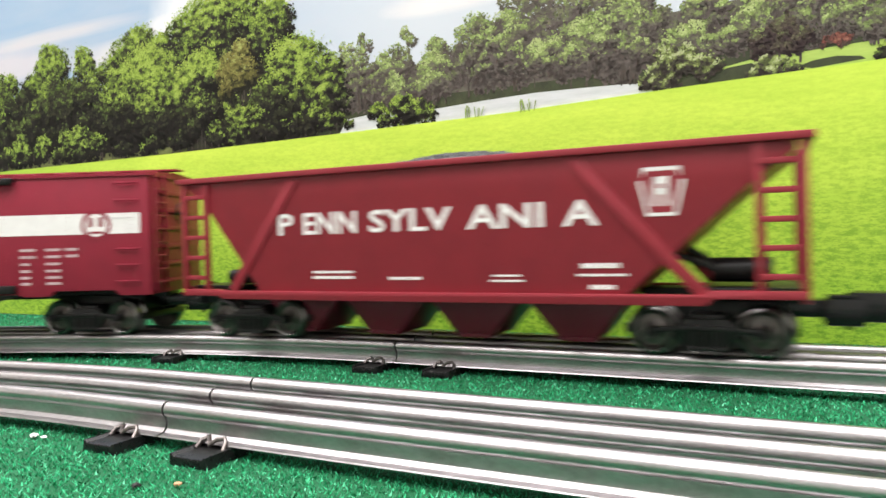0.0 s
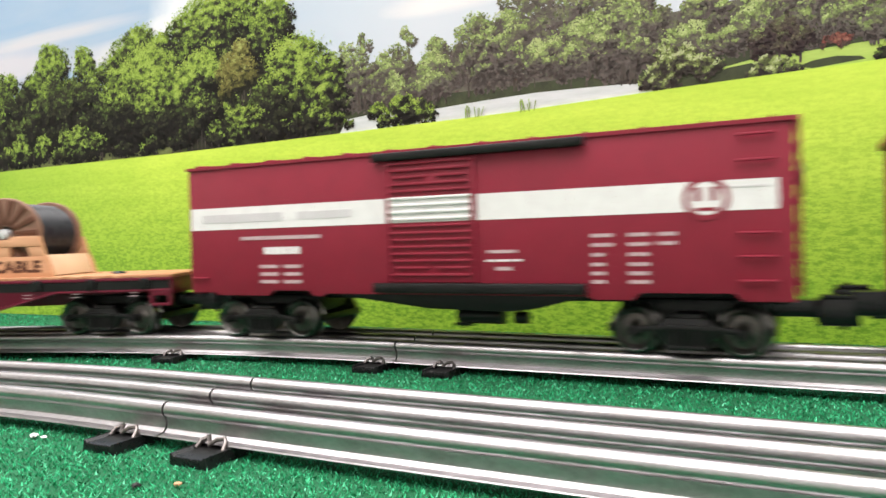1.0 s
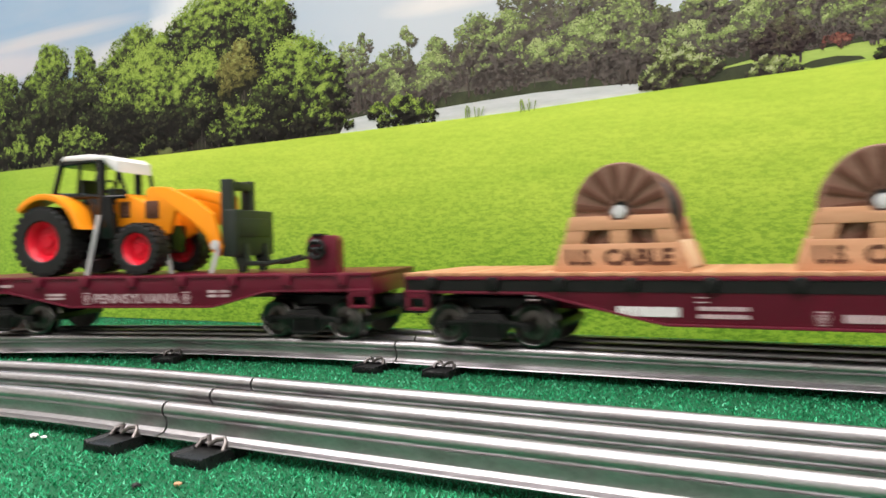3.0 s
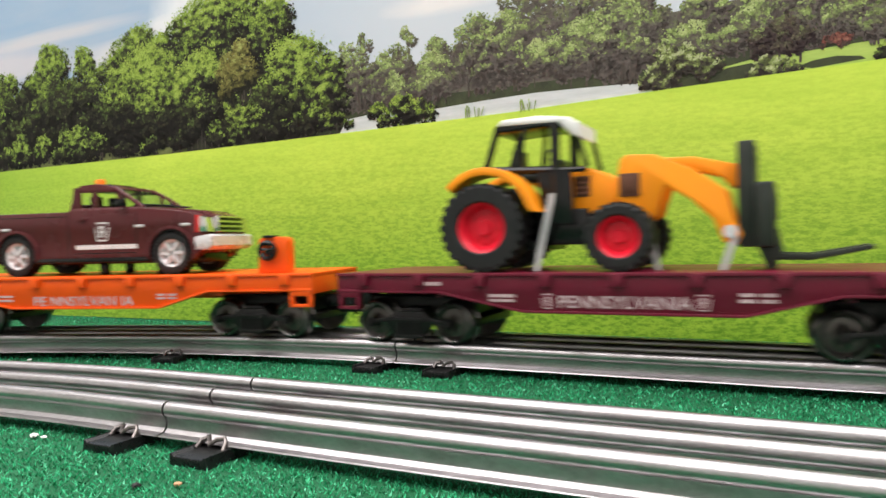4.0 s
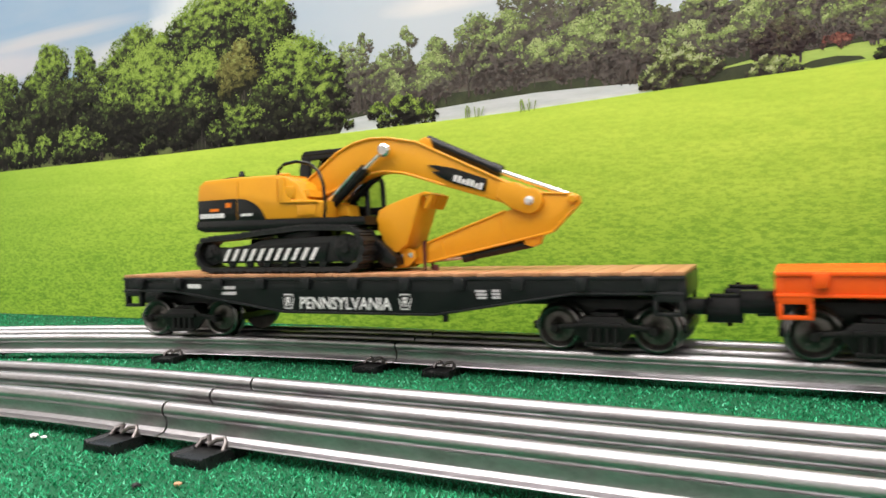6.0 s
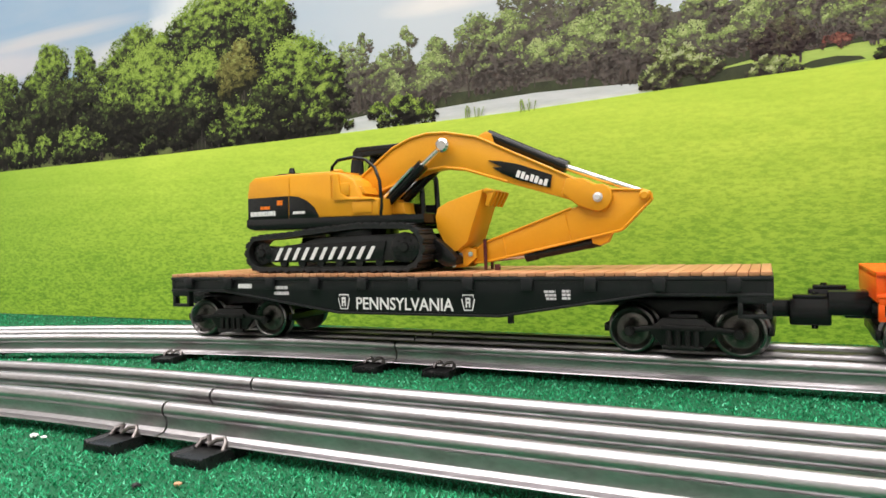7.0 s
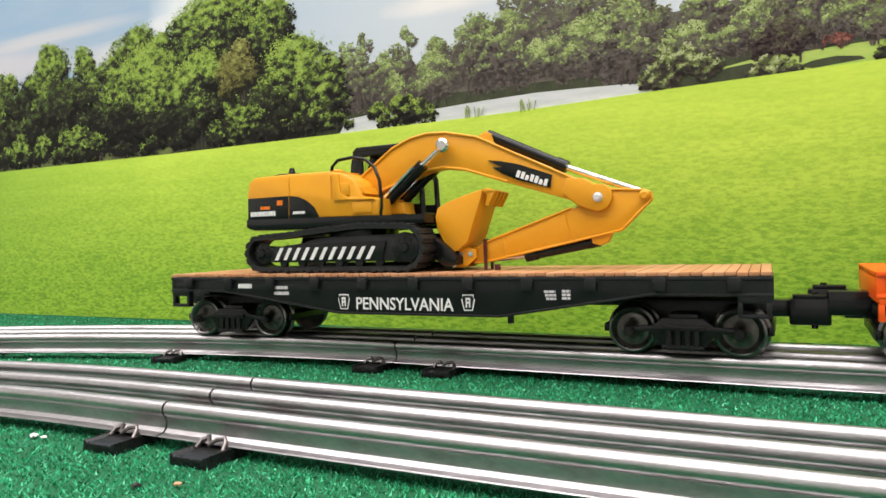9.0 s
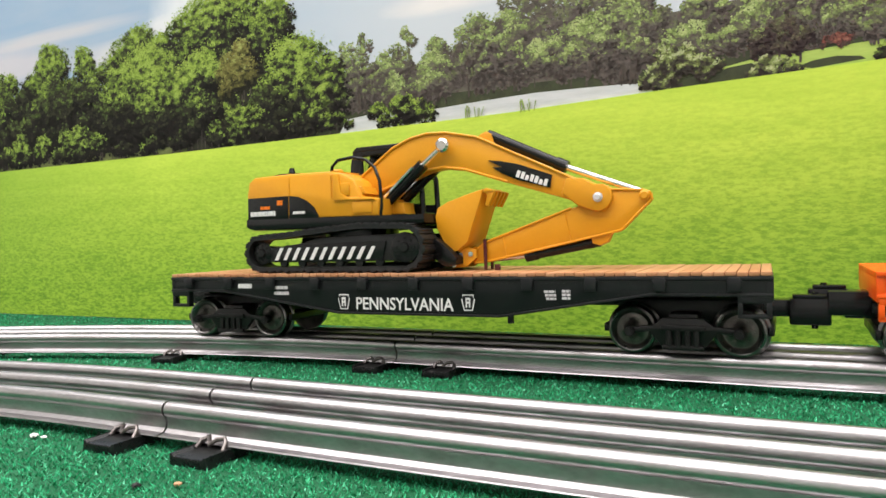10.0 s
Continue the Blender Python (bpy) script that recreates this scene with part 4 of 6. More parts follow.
    # ladder rungs
    for z in (75.2, 66.8, 43.0, 35.2, 27.2):
        bm = B()
        tube(bm, [(112.4, -31, z), (112.4, -32.4, z), (123, -32.4, z), (123, -31, z)], 0.45, 6)
        part("ladder_rung", bm, TUSCAN, root)
    for z, s in ((28.2, 1),):
        bm = B()
        tube(bm, [(-127, -31, z), (-127, -32.2, z), (-118, -32.2, z), (-118, -31, z)], 0.4, 6)
        part("grab_iron", bm, TUSCAN, root)
    for k in range(8):
        bm = B()
        z = 26 + k * 6.6
        tube(bm, [(h + 0.4, -27, z), (h + 2.2, -27, z), (h + 2.2, -17, z), (h + 0.4, -17, z)], 0.45, 6)
        part("ladder_rung", bm, TUSCAN, root)
    for y in (-27.6, -16.4):
        bm = B()
        box(bm, h + 0.8, h + 2.2, y - 0.5, y + 0.5, 22, 80, 0.1)
        part("ladder_rail", bm, TUSCAN, root)
    bm = B()
    tube(bm, ring_pts((h + 3.2, 0, 61), 5.5, 18, "x"), 0.55, 6)
    rod(bm, (h, 0, 61), (h + 3.4, 0, 61), 0.8, 8)
    rod(bm, (h + 3.2, -5.5, 61), (h + 3.2, 5.5, 61), 0.4, 6)
    part("brake_wheel", bm, DARK, root)
    # round emblem
    bm = B()
    lathe(bm, [(5.6, 0.16), (7.5, 0.16), (7.5, 0), (5.6, 0), (5.6, 0.16)], (102, -31.12, 54.8), (0, -1, 0), 30)
    box(bm, 98.6, 105.4, -31.3, -31.15, 50.6, 51.8)
    box(bm, 98.2, 100.4, -31.3, -31.15, 54, 58.6)
    box(bm, 103.4, 105.6, -31.3, -31.15, 54, 58.6)
    em = part("emblem", bm, TUSCAN, root, "round red ring emblem")
    bm = B()
    lathe(bm, [(0, 0.1), (5.7, 0.1), (5.7, 0), (0, 0)], (102, -31.12, 54.8), (0, -1, 0), 30)
    part("emblem_field", bm, WHITE, em)
    bars(root, GHOST, -31.15, [(-120, -74, 53.6, 57.4), (-66, -38, 53.8, 57.2), (108, 121, 58, 58.6)], "blurred_lettering")
    bars(root, WHITE, -31.05, [(-84.6, -64.8, 38.8, 42.0)], "car_number")
    bars(root, PINKISH, -31.05, [(-98, -54, 45.4, 47.0)] + [r for z in (33.6, 30.2, 26.8) for r in ((-87, -77, z - 1.0, z + 0.5), (-74, -64.5, z - 1.0, z + 0.5))])
    bars(root, PINKISH, -31.05, [(23, 35, 37.6, 38.8), (26.5, 33, 31, 32.4)] + [r for z in (43.4, 40, 36.5, 33, 29.8, 26.8) for r in ((63, 71 - (z < 38) * 3, z - 0.7, z + 0.6), (76, 83.5, z - 0.7, z + 0.6))] + [(86, 92.5, z - 0.7, z + 0.6) for z in (43.4, 40.2)])
    bars(root, WHITE, -31.05, [(22.4, 37, 34.4, 35.2)])
    # underframe and brake gear
    bm = B()
    prism(bm, [(-55, 21.6), (62, 21.6), (40, 16.0), (28, 15.0), (-4, 15.6)], -28.5, -26.5, 0.3)
    prism(bm, [(-55, 21.6), (62, 21.6), (40, 16.0), (28, 15.0), (-4, 15.6)], 26.5, 28.5, 0.3)
    box(bm, -h + 2, h - 2, -8, 8, 17.5, 23, 0.4)
    box(bm, -h + 2, h - 2, -29, 29, 22.6, 24, 0.1)
    part("underframe", bm, DARK, root)
    bm = B()
    rod(bm, (4, -16, 12), (24, -16, 12), 3.4, 14)
    box(bm, 3, 32, -18, -14, 14, 18, 0.4)
    rod(bm, (28, -16, 11.4), (34, -16, 11.4), 2.4, 12)
    rod(bm, (6, -16, 6.6), (6, -16, 10), 0.9, 8)
    rod(bm, (2, -16, 8.2), (10, -16, 8.2), 0.7, 8)
    part("brake_cylinder", bm, DARK, root)
    coupler(root, -h, -1, 10)
    coupler(root, h, 1, 14)
    running_gear(root, place, T)
    return root


BOX_CAR = boxcar(1200)


# ---- hopper ----
def hopper(place):
    L, T = 265, 101
    root = thing("hopper_car", "dark red coal hopper with spaced white lettering", "hopper car", "cars of the train")
    h = L / 2
    body = [(-h + 3, 73), (h - 3, 73), (h - 3, 70), (117, 60.5), (75, 22.2), (-88, 22.2), (-121, 65), (-h + 3, 70)]
    for e in (-1, 1):
        bm = B()
        y0, y1 = sorted((e * 30.2, e * 28.4))
        prism(bm, body, y0, y1, 0.2)
        side = part("side_sheet", bm, HOPRED, root)
        for x0, z0, x1, z1 in ((-67.5, 71.5, -103, 22.4), (56, 71.5, 101, 22.0)):
            bm = B()
            d = Vector((x1 - x0, 0, z1 - z0))
            n = Vector((-d.z, 0, d.x)).normalized() * 2.3
            pts = [(x0 + n.x, z0 + n.z), (x1 + n.x, z1 + n.z), (x1 - n.x, z1 - n.z), (x0 - n.x, z0 - n.z)]
            y0, y1 = sorted((e * 31.2, e * 30.1))
            prism(bm, pts, y0, y1, 0.3)
            part("side_brace", bm, HOPRED, side)
        bm = B()
        y0, y1 = sorted((e * 32.6, e * 28))
        box(bm, -h - 1, h + 2.5, y0, y1, 72.4, 75.0, 0.4)
        part("top_rail", bm, HOPRED, side)
        bm = B()
        y0, y1 = sorted((e * 32.2, e * 28.4))
        prism(bm, [(-h, 23), (-112, 23), (-108, 22.4), (100, 22.4), (103, 23.8), (h, 23.8), (h, 21), (104, 21), (101, 18.6), (-108, 18.6), (-112, 20), (-h, 20)], y0, y1, 0.3)
        part("bottom_sill", bm, HOPRED, side)
        for x in (-h + 1.2, -118, 118.2, h - 1.2):
            bm = B()
            y0, y1 = sorted((e * 31.6, e * 29.6))
            box(bm, x - 1.3, x + 1.3, y0, y1, 21, 73, 0.2)
            part("corner_post", bm, HOPRED, side)
        for s in (-1, 1) if e < 0 else ():
            for k in range(5):
                bm = B()
                z = 28.4 + k * 9.4
                y = e * 31.3
                a, b = sorted((s * 118.4, s * 129.2))
                box(bm, a, b, y - 0.8, y + 0.8, z - 1.0, z + 1.0, 0.25)
                part("ladder_rung", bm, HOPRED, side)
    bm = B()
    # sloped floors at the ends and the inner bin walls
    prism(bm, [(-121, 65), (-119, 66), (-86, 23), (-88, 22)], -28.4, 28.4)
    prism(bm, [(117, 60.5), (115, 62), (73, 23.4), (75, 22)], -28.4, 28.4)
    prism(bm, [(-h + 3, 73), (-h + 3, 70), (-121, 65), (-119, 66), (-h + 5, 72)], -28.4, 28.4)
    prism(bm, [(h - 3, 73), (h - 3, 70), (117, 60.5), (115, 62), (h - 5, 72)], -28.4, 28.4)
    box(bm, -88, 75, -28.4, 28.4, 21, 24)
    part("slope_sheet", bm, HOPRED, root)
    for s in (-1, 1):
        bm = B()
        a, b = sorted((s * (h + 2.4), s * (h - 0.6)))
        box(bm, a, b, -32.4, 32.4, 72.4, 75.0, 0.4)
        part("end_rail", bm, HOPRED, root)
        bm = B()
        a, b = sorted((s * h, s * (h - 2.2)))
        box(bm, a, b, -31, 31, 19.6, 24, 0.4)
        part("end_sill", bm, HOPRED, root)
    # bins take maroon, not the body red: shade below the sill put into colour
    for x in (-76, -33, 10, 53):
        bm = B()
        prism(bm, [(x - 20.6, 19), (x + 20.6, 19), (x + 7.5, 3.4), (x - 7.5, 3.4)], -15, 15, 0.4)
        box(bm, x - 7, x + 7, -15.6, 15.6, 2.6, 4.4, 0.3)
        part("discharge_bin", bm, MAROON, root, "discharge bin below the sill, shade put into its red")
    bm = B()
    box(bm, -h + 4, -86, -7, 7, 17.6, 23, 0.4)
    box(bm, -h + 2, -104, -26, 26, 22.4, 24.4, 0.3)
    part("centre_sill", bm, DARK, root)
    bm = B()
    box(bm, 76, h - 4, -7, 7, 17.6, 23, 0.4)
    box(bm, 100, h - 2, -26, 26, 22.4, 24.4, 0.3)
    part("centre_sill", bm, DARK, root)
    bm = B()
    rod(bm, (-118, -14, 28), (-104, -14, 28), 3.4, 14)
    part("air_tank", bm, DARK, root)
    bm = B()
    rod(bm, (102, -13, 30), (122, -13, 30), 4.4, 14)
    rod(bm, (94, -13, 38), (104, -13, 31), 1.6, 8)
    tube(bm, [(90, -18, 36), (98, -18, 33), (104, -16, 30)], 1.4, 8)
    part("brake_cylinder", bm, DARK, root, "black brake cylinder on the end platform")
    for word, x0, x1 in (("P", -76.6, -68.6), ("ENN", -63.2, -36.2), ("SYLV", -29.8, 7.6), ("ANI", 14.2, 45.0), ("A", 52.4, 65.6)):
        lettering(word, x0, x1, 47.0, 56.4, -30.3, WHITE, root, 0.018)
    keystone(root, 87.4, 58.0, 17.0, -30.35, WHITE, HOPRED)
    bars(root, WHITE, -30.3, [(-58.6, -38, 27.8, 29.0), (-58.6, -38, 30.2, 31.2), (-20.7, -6, 27.4, 28.6), (24.5, 36, 28.6, 29.4), (23.5, 37.2, 26.6, 27.4), (59, 73, 31.6, 33.4), (62, 71, 24.0, 25.6)])
    bars(root, WHITE, -30.3, [(57.4, 75.5, 28.7, 29.6)])
    coupler(root, -h, -1, 14)
    coupler(root, h, 1, 12)
    bm = B()
    box(bm, h + 10, h + 46, -5, 4, 12.6, 19.6, 0.8)
    box(bm, h + 14, h + 30, -6.6, 4, 11.4, 21.6, 0.8)
    part("coupler_bar", bm, GLOSSBLACK, root)
    running_gear(root, place, T)
    return root


HOPPER = hopper(1493)

# ---- loads ----


def carry(load, car_root, x, z, y=0.0):
    """Set a load, built in its car's space, on its own base, to ride with the car."""
    for o in load.children:
        o.location -= Vector((x, 0, z)) * MM
    CARRIED.append((load, car_root, pose(x * MM, y * MM, z * MM)))


def coal_load():
    root = thing("coal_load", "heaped dark grey coal filling the hopper", "coal")
    bm = B()
    nx, ny = 84, 20
    grid = []
    for i in range(nx + 1):
        row = []
        for j in range(ny + 1):
            x, y = -120 + 236 * i / nx, -28.3 + 56.6 * j / ny
            fall = math.exp(-((x - 2) / 44) ** 2) * (1 - (y / 34) ** 2)
            z = 70.5 + 9.2 * fall + 2.3 * noise.noise((x * 0.12, y * 0.12, 1)) * (0.3 + fall) + 1.6 * noise.noise((x * 0.4, y * 0.4, 5)) * (0.4 + fall)
            row.append(bm.verts.new((x, y, z)))
        grid.append(row)
    for i in range(nx):
        for j in range(ny):
            bm.faces.new((grid[i][j], grid[i + 1][j], grid[i + 1][j + 1], grid[i][j + 1]))
    part("coal_heap", bm, COAL, root, "", False)
    bm = B()
    rn = random.Random(3)
    for _ in range(420):
        x, y = rn.gauss(0, 34), rn.uniform(-24, 24)
        if abs(x) > 100:
            continue
        fall = math.exp(-((x - 2) / 44) ** 2) * (1 - (y / 34) ** 2)
        s = rn.uniform(0.7, 1.7)
        m = pose(x, y, 71 + 8.9 * fall, rn.uniform(0, 90), rn.uniform(0, 90), rn.uniform(0, 90))
        bmesh.ops.create_icosphere(bm, subdivisions=1, radius=s, matrix=m @ Matrix.Diagonal((rn.uniform(0.7, 1.3), rn.uniform(0.6, 1.2), rn.uniform(0.6, 1), 1)))
    tagged(part("coal_lump", bm, COAL, root, "", False), kind="stuff")
    carry(root, HOPPER, 0, 70)


coal_load()


def cable_reel(x, lean):
    root = thing("cable_reel", "tan wooden cradle holding a black cable reel", "cable reel", "cable reels on the flatcar")
    z0 = 30.0
    for e, name in ((-1, "front_frame"), (1, "rear_frame")):
        ya, yb = (-25.4, -22.6) if e < 0 else (17.4, 20.0)
        bm = B()
        # bottom board, middle posts and top board of the trapezoid frame
        prism(bm, [(x - 25, z0), (x + 25, z0), (x + 21.6, z0 + 10.2), (x - 21.6, z0 + 10.2)], ya, yb, 0.3)
        fr = part(name, bm, TAN, root)
        bm = B()
        prism(bm, [(x - 19.6, z0 + 15.2), (x + 19.6, z0 + 15.2), (x + 18.0, z0 + 20.4), (x + 4, z0 + 20.4), (x + 3, z0 + 18.8), (x - 3, z0 + 18.8), (x - 4, z0 + 20.4), (x - 18.0, z0 + 20.4)], ya, yb, 0.3)
        part("top_board", bm, TAN, fr)
        for a, b in ((-21, -13.5), (-3.4, 3.4), (13.5, 21)):
            bm = B()
            s = 1.5 if a < -10 else (-1.5 if a > 10 else 0)
            prism(bm, [(x + a, z0 + 10.1), (x + b, z0 + 10.1), (x + b + s, z0 + 15.3), (x + a + s, z0 + 15.3)], ya + 0.25, yb - 0.25, 0.2)
            part("upright", bm, TAN, fr)
        if e < 0:
            lettering("U.S.", x - 19.5, x - 9.5, z0 + 2.2, z0 + 8.4, ya - 0.02, ENGRAVE, fr, 0.045)
            lettering("CABLE", x - 5.5, x + 19, z0 + 2.2, z0 + 8.4, ya - 0.02, ENGRAVE, fr, 0.045)
    for s in (-1, 1):
        bm = B()
        t = Matrix.Translation((x + s * 23.2, 0, z0)) @ Matrix.Rotation(radians(-s * 18.5), 4, "Y")
        box(bm, -0.9, 0.9, -21.3, 17.3, 0.4, 11.4, 0.2, t)
        part("side_board", bm, PALEWOOD, root, "pale sloping side board")
    zc = z0 + 22.4
    flange_r = 17.5
    for e in (-1, 1):
        bm = B()
        lathe(bm, [(3.2, 19.0), (3.6, 20.6), (flange_r - 0.5, 20.6), (flange_r, 20.1), (flange_r, 18.2), (flange_r - 0.5, 17.8), (3.2, 17.8)], (x, -2, zc), (0, e, 0), 40)
        bmesh.ops.recalc_face_normals(bm, faces=bm.faces[:])
        fl = part("flange", bm, FLANGE, root, "brown ribbed reel flange")
        rib = None
        for k in range(14):
            a = math.tau * k / 14 + lean
            if rib:
                again(rib, Matrix.Translation(Vector((x, -2, zc)) * MM) @ Matrix.Rotation(a, 4, "Y"))
                continue
            bm = B()
            prism(bm, [(4.2, -0.6), (16.4, -1.5), (16.4, 1.5), (4.2, 0.6)], min(e * 20.5, e * 21.2), max(e * 20.5, e * 21.2), 0.1)
            rib = part("flange_rib", bm, ENGRAVE, fl)
            rib.matrix_basis = Matrix.Translation(Vector((x, -2, zc)) * MM) @ Matrix.Rotation(a, 4, "Y")
        bm = B()
        rod(bm, (x, e * 18 - 2, zc - 0.6), (x, e * 22.8 - 2, zc - 0.6), 2.5, 14)
        rod(bm, (x, e * 22.7 - 2, zc - 0.6), (x, e * 23.4 - 2, zc - 0.6), 1.5, 6)
        part("axle_cap", bm, SILVER, root, "pale metal axle end")
    bm = B()
    prof = [(0, -17.9)]
    n = 22
    for k in range(n):
        y = -17.8 + 35.6 * k / n
        prof += [(14.8, y), (15.4, y + 35.6 / n / 2)]
    prof += [(14.8, 17.8), (0, 17.9)]
    lathe(bm, prof, (x, -2, zc), (0, 1, 0), 36)
    part("cable", bm, CABLE, root, "wound black cable")
    carry(root, REEL_CAR, x, z0)


for x, a in ((-84.4, 0.1), (-2.4, 0.25), (85.4, 0.0)):
    cable_reel(x, a)


def tyre(root, x, y, z, R, w, rim_mat, rim_r, lugs, name="wheel", spokes=0):
    """Tyre with tread blocks and a dished rim, facing -y and +y."""
    bm = B()
    lathe(bm, [(rim_r, -w / 2 + 0.8), (rim_r + 0.6, -w / 2), (R - 1.6, -w / 2), (R - 0.4, -w / 2 + 0.9), (R - 0.3, w / 2 - 0.9), (R - 1.6, w / 2), (rim_r + 0.6, w / 2), (rim_r, w / 2 - 0.8), (rim_r, -w / 2 + 0.8)], (x, y, z), (0, 1, 0), 40)
    tb, bm = bm, B()
    for k in range(lugs):
        a = math.tau * k / lugs
        for e in (-1, 1):
            m = Matrix.Translation((x, y, z)) @ Matrix.Rotation(a + (0.5 * math.tau / lugs if e > 0 else 0), 4, "Y")
            lw = math.pi * R / lugs * 0.52
            box(bm, R - 1.8, R + 0.1, min(e * w * 0.02, e * w * 0.5), max(e * w * 0.02, e * w * 0.5), -lw, lw, 0, m)
    t = part(name, tb, RUBBER, root, "black rubber tyre")
    tagged(part("tread", bm, RUBBER, t), kind="stuff")
    bm = B()
    lathe(bm, [(0, -w * 0.18), (rim_r * 0.28, -w * 0.20), (rim_r * 0.34, -w * 0.1), (rim_r * 0.72, -w * 0.08), (rim_r * 0.86, -w * 0.34), (rim_r, -w * 0.42), (rim_r, w * 0.42), (rim_r * 0.8, w * 0.3), (0, w * 0.3)], (x, y, z), (0, 1, 0), 32)
    if spokes:
        for k in range(spokes):
            m = Matrix.Translation((x, y, z)) @ Matrix.Rotation(math.tau * k / spokes, 4, "Y")
            box(bm, rim_r * 0.15, rim_r * 0.9, -w * 0.4, -w * 0.1, -rim_r * 0.13, rim_r * 0.13, 0.15, m)
    else:
        for k in range(8):
            a = math.tau * k / 8
            rod(bm, (x + rim_r * 0.55 * math.cos(a), y - w * 0.16, z + rim_r * 0.55 * math.sin(a)), (x + rim_r * 0.55 * math.cos(a), y, z + rim_r * 0.55 * math.sin(a)), rim_r * 0.07, 6)
    part("rim", bm, rim_mat, t)
    return t


def tractor():
    root = thing("loader_tractor", "orange toy tractor with fork loader and red rims", "toy tractor")
    for e in (-1, 1):
        tyre(root, -53.4, e * 18, 47.5, 17.3, 12, RIMRED, 10, 26)
        tyre(root, -0.5, e * 17.5, 42.7, 12.5, 10, RIMRED, 7.7, 22)
        bm = B()
        pts = arc(-52, 49.5, 21.6, 138, 14, 16) + [(-30, 53), (-33, 53)] + arc(-52, 49.5, 18.4, 16, 138, 14)
        y0, y1 = sorted((e * 24, e * 11))
        prism(bm, pts, y0, y1, 0.5)
        part("mudguard", bm, AMBER, root)
        bm = B()
        # loader upright and arm, bent down to the fork carriage
        y0, y1 = sorted((e * 12.4, e * 9.2))
        prism(bm, [(-4, 57), (-1, 71.5), (1.5, 73), (11, 72.4), (25, 66), (35.4, 58.4), (38.4, 46.5), (40.5, 42.5), (38, 38.4), (34.2, 40), (31, 48), (23.5, 55.5), (14.6, 60.9), (11, 50), (5, 47), (3.5, 54)], y0, y1, 0.6)
        arm = part("loader_arm", bm, AMBER, root)
        bm = B()
        y0, y1 = sorted((e * 13.0, e * 12.3))
        box(bm, -1.5, 6, y0, y1, 57.5, 66, 0.25)
        box(bm, 0.5, 4.5, y0 - 0.2, y1, 59, 64.5, 0.2)
        part("decal_plate", bm, ENGRAVE, arm, "dark red patterned plate")
        bm = B()
        rod(bm, (36.6, e * 8.8, 43.6), (36.6, e * 13.4, 43.6), 2.4, 12)
        part("pivot_pin", bm, SILVER, arm)
    bm = B()
    prism(bm, [(11, 71.8), (24, 71.4), (39.5, 67.4), (40, 60), (37, 59), (33, 63.5), (24, 66), (12, 67.4)], -4.5, 4.5, 0.8)
    part("loader_ram", bm, AMBER, root)
    bm = B()
    prism(bm, [(-22, 54), (-22, 70), (-17, 70.6), (-8, 67.4), (-1, 63.4), (3, 59), (5, 50), (0, 48)], -8.6, 8.6, 1.2)
    hood = part("bonnet", bm, AMBER, root)
    for e in (-1, 1):
        bm = B()
        y0, y1 = sorted((e * 9.0, e * 8.5))
        box(bm, -19.4, -13.4, y0, y1, 58.4, 66.4, 0.2)
        for k in range(4):
            box(bm, -19, -13.8, y0 - 0.25, y1 + 0.25, 59.2 + k * 1.9, 60.2 + k * 1.9, 0.1)
        part("bonnet_grille", bm, ENGRAVE, hood)
    bm = B()
    box(bm, -62, 8, -6.5, 6.5, 40, 54, 1)
    box(bm, -35, -14, -10.5, 10.5, 40, 54, 1)
    rod(bm, (-53.4, -16, 47.5), (-53.4, 16, 47.5), 3, 12)
    rod(bm, (-0.5, -15, 42.7), (-0.5, 15, 42.7), 2.2, 12)
    box(bm, -74, -60, -4, 4, 42, 50, 0.8)
    box(bm, -76, -71, -7, 7, 44, 47, 0.5)
    for y in (-8, 8):
        box(bm, -77, -74, y - 1.2, y + 1.2, 43, 52, 0.5)
    box(bm, -38, -30, -15, 15, 38, 42, 0.5)
    part("chassis", bm, GLOSSBLACK, root)
    # cab: posts, roof, seat, wheel
    cab = None
    bm = B()
    for e in (-1, 1):
        y = e * 13.4
        tube(bm, [(-54.6, y, 70), (-49, y, 87)], 1.4, 8)
        tube(bm, [(-40, y, 69.6), (-38, y, 86)], 0.9, 8)
        tube(bm, [(-25.5, y, 58), (-25.5, y, 87)], 1.9, 8)
        tube(bm, [(-14, y * 0.8, 70), (-18, y * 0.9, 86)], 1.0, 8)
        tube(bm, [(-54.6, y, 70.5), (-25.5, y, 69)], 1.6, 8)
        tube(bm, [(-25.5, y, 69), (-14, y * 0.8, 69)], 1.1, 8)
        y0, y1 = sorted((e * 14.6, e * 12.6))
        prism(bm, [(-33, 69), (-19.5, 69), (-18.5, 48), (-27, 48), (-31, 56)], y0, y1, 0.6)
    prism(bm, [(-51, 85.0), (-49.5, 88.2), (-30, 88.8), (-20, 87.0), (-19, 84.8), (-30, 86.0)], -14.0, 12.0, 0.6)
    cab = part("cab_frame", bm, GLOSSBLACK, root)
    bm = B()
    prism(bm, [(-49, 88.4), (-47, 90.2), (-32, 90.6), (-20, 89.0), (-16.0, 86.6), (-15.6, 81.0), (-18.6, 82.0), (-24, 87.2), (-48, 87.6)], -14.4, 12, 0.8)
    part("roof", bm, WHITE, cab, "white cab roof")
    bm = B()
    box(bm, -45, -34, -6, 6, 66, 69, 1)
    box(bm, -46, -43, -6, 6, 69, 79, 1)
    box(bm, -30, -25, -5, 5, 66, 74, 1)
    tube(bm, ring_pts((-32, 0, 75), 3.5, 16, "x"), 0.5, 6)
    rod(bm, (-32, 0, 75), (-29, 0, 72), 0.6, 6)
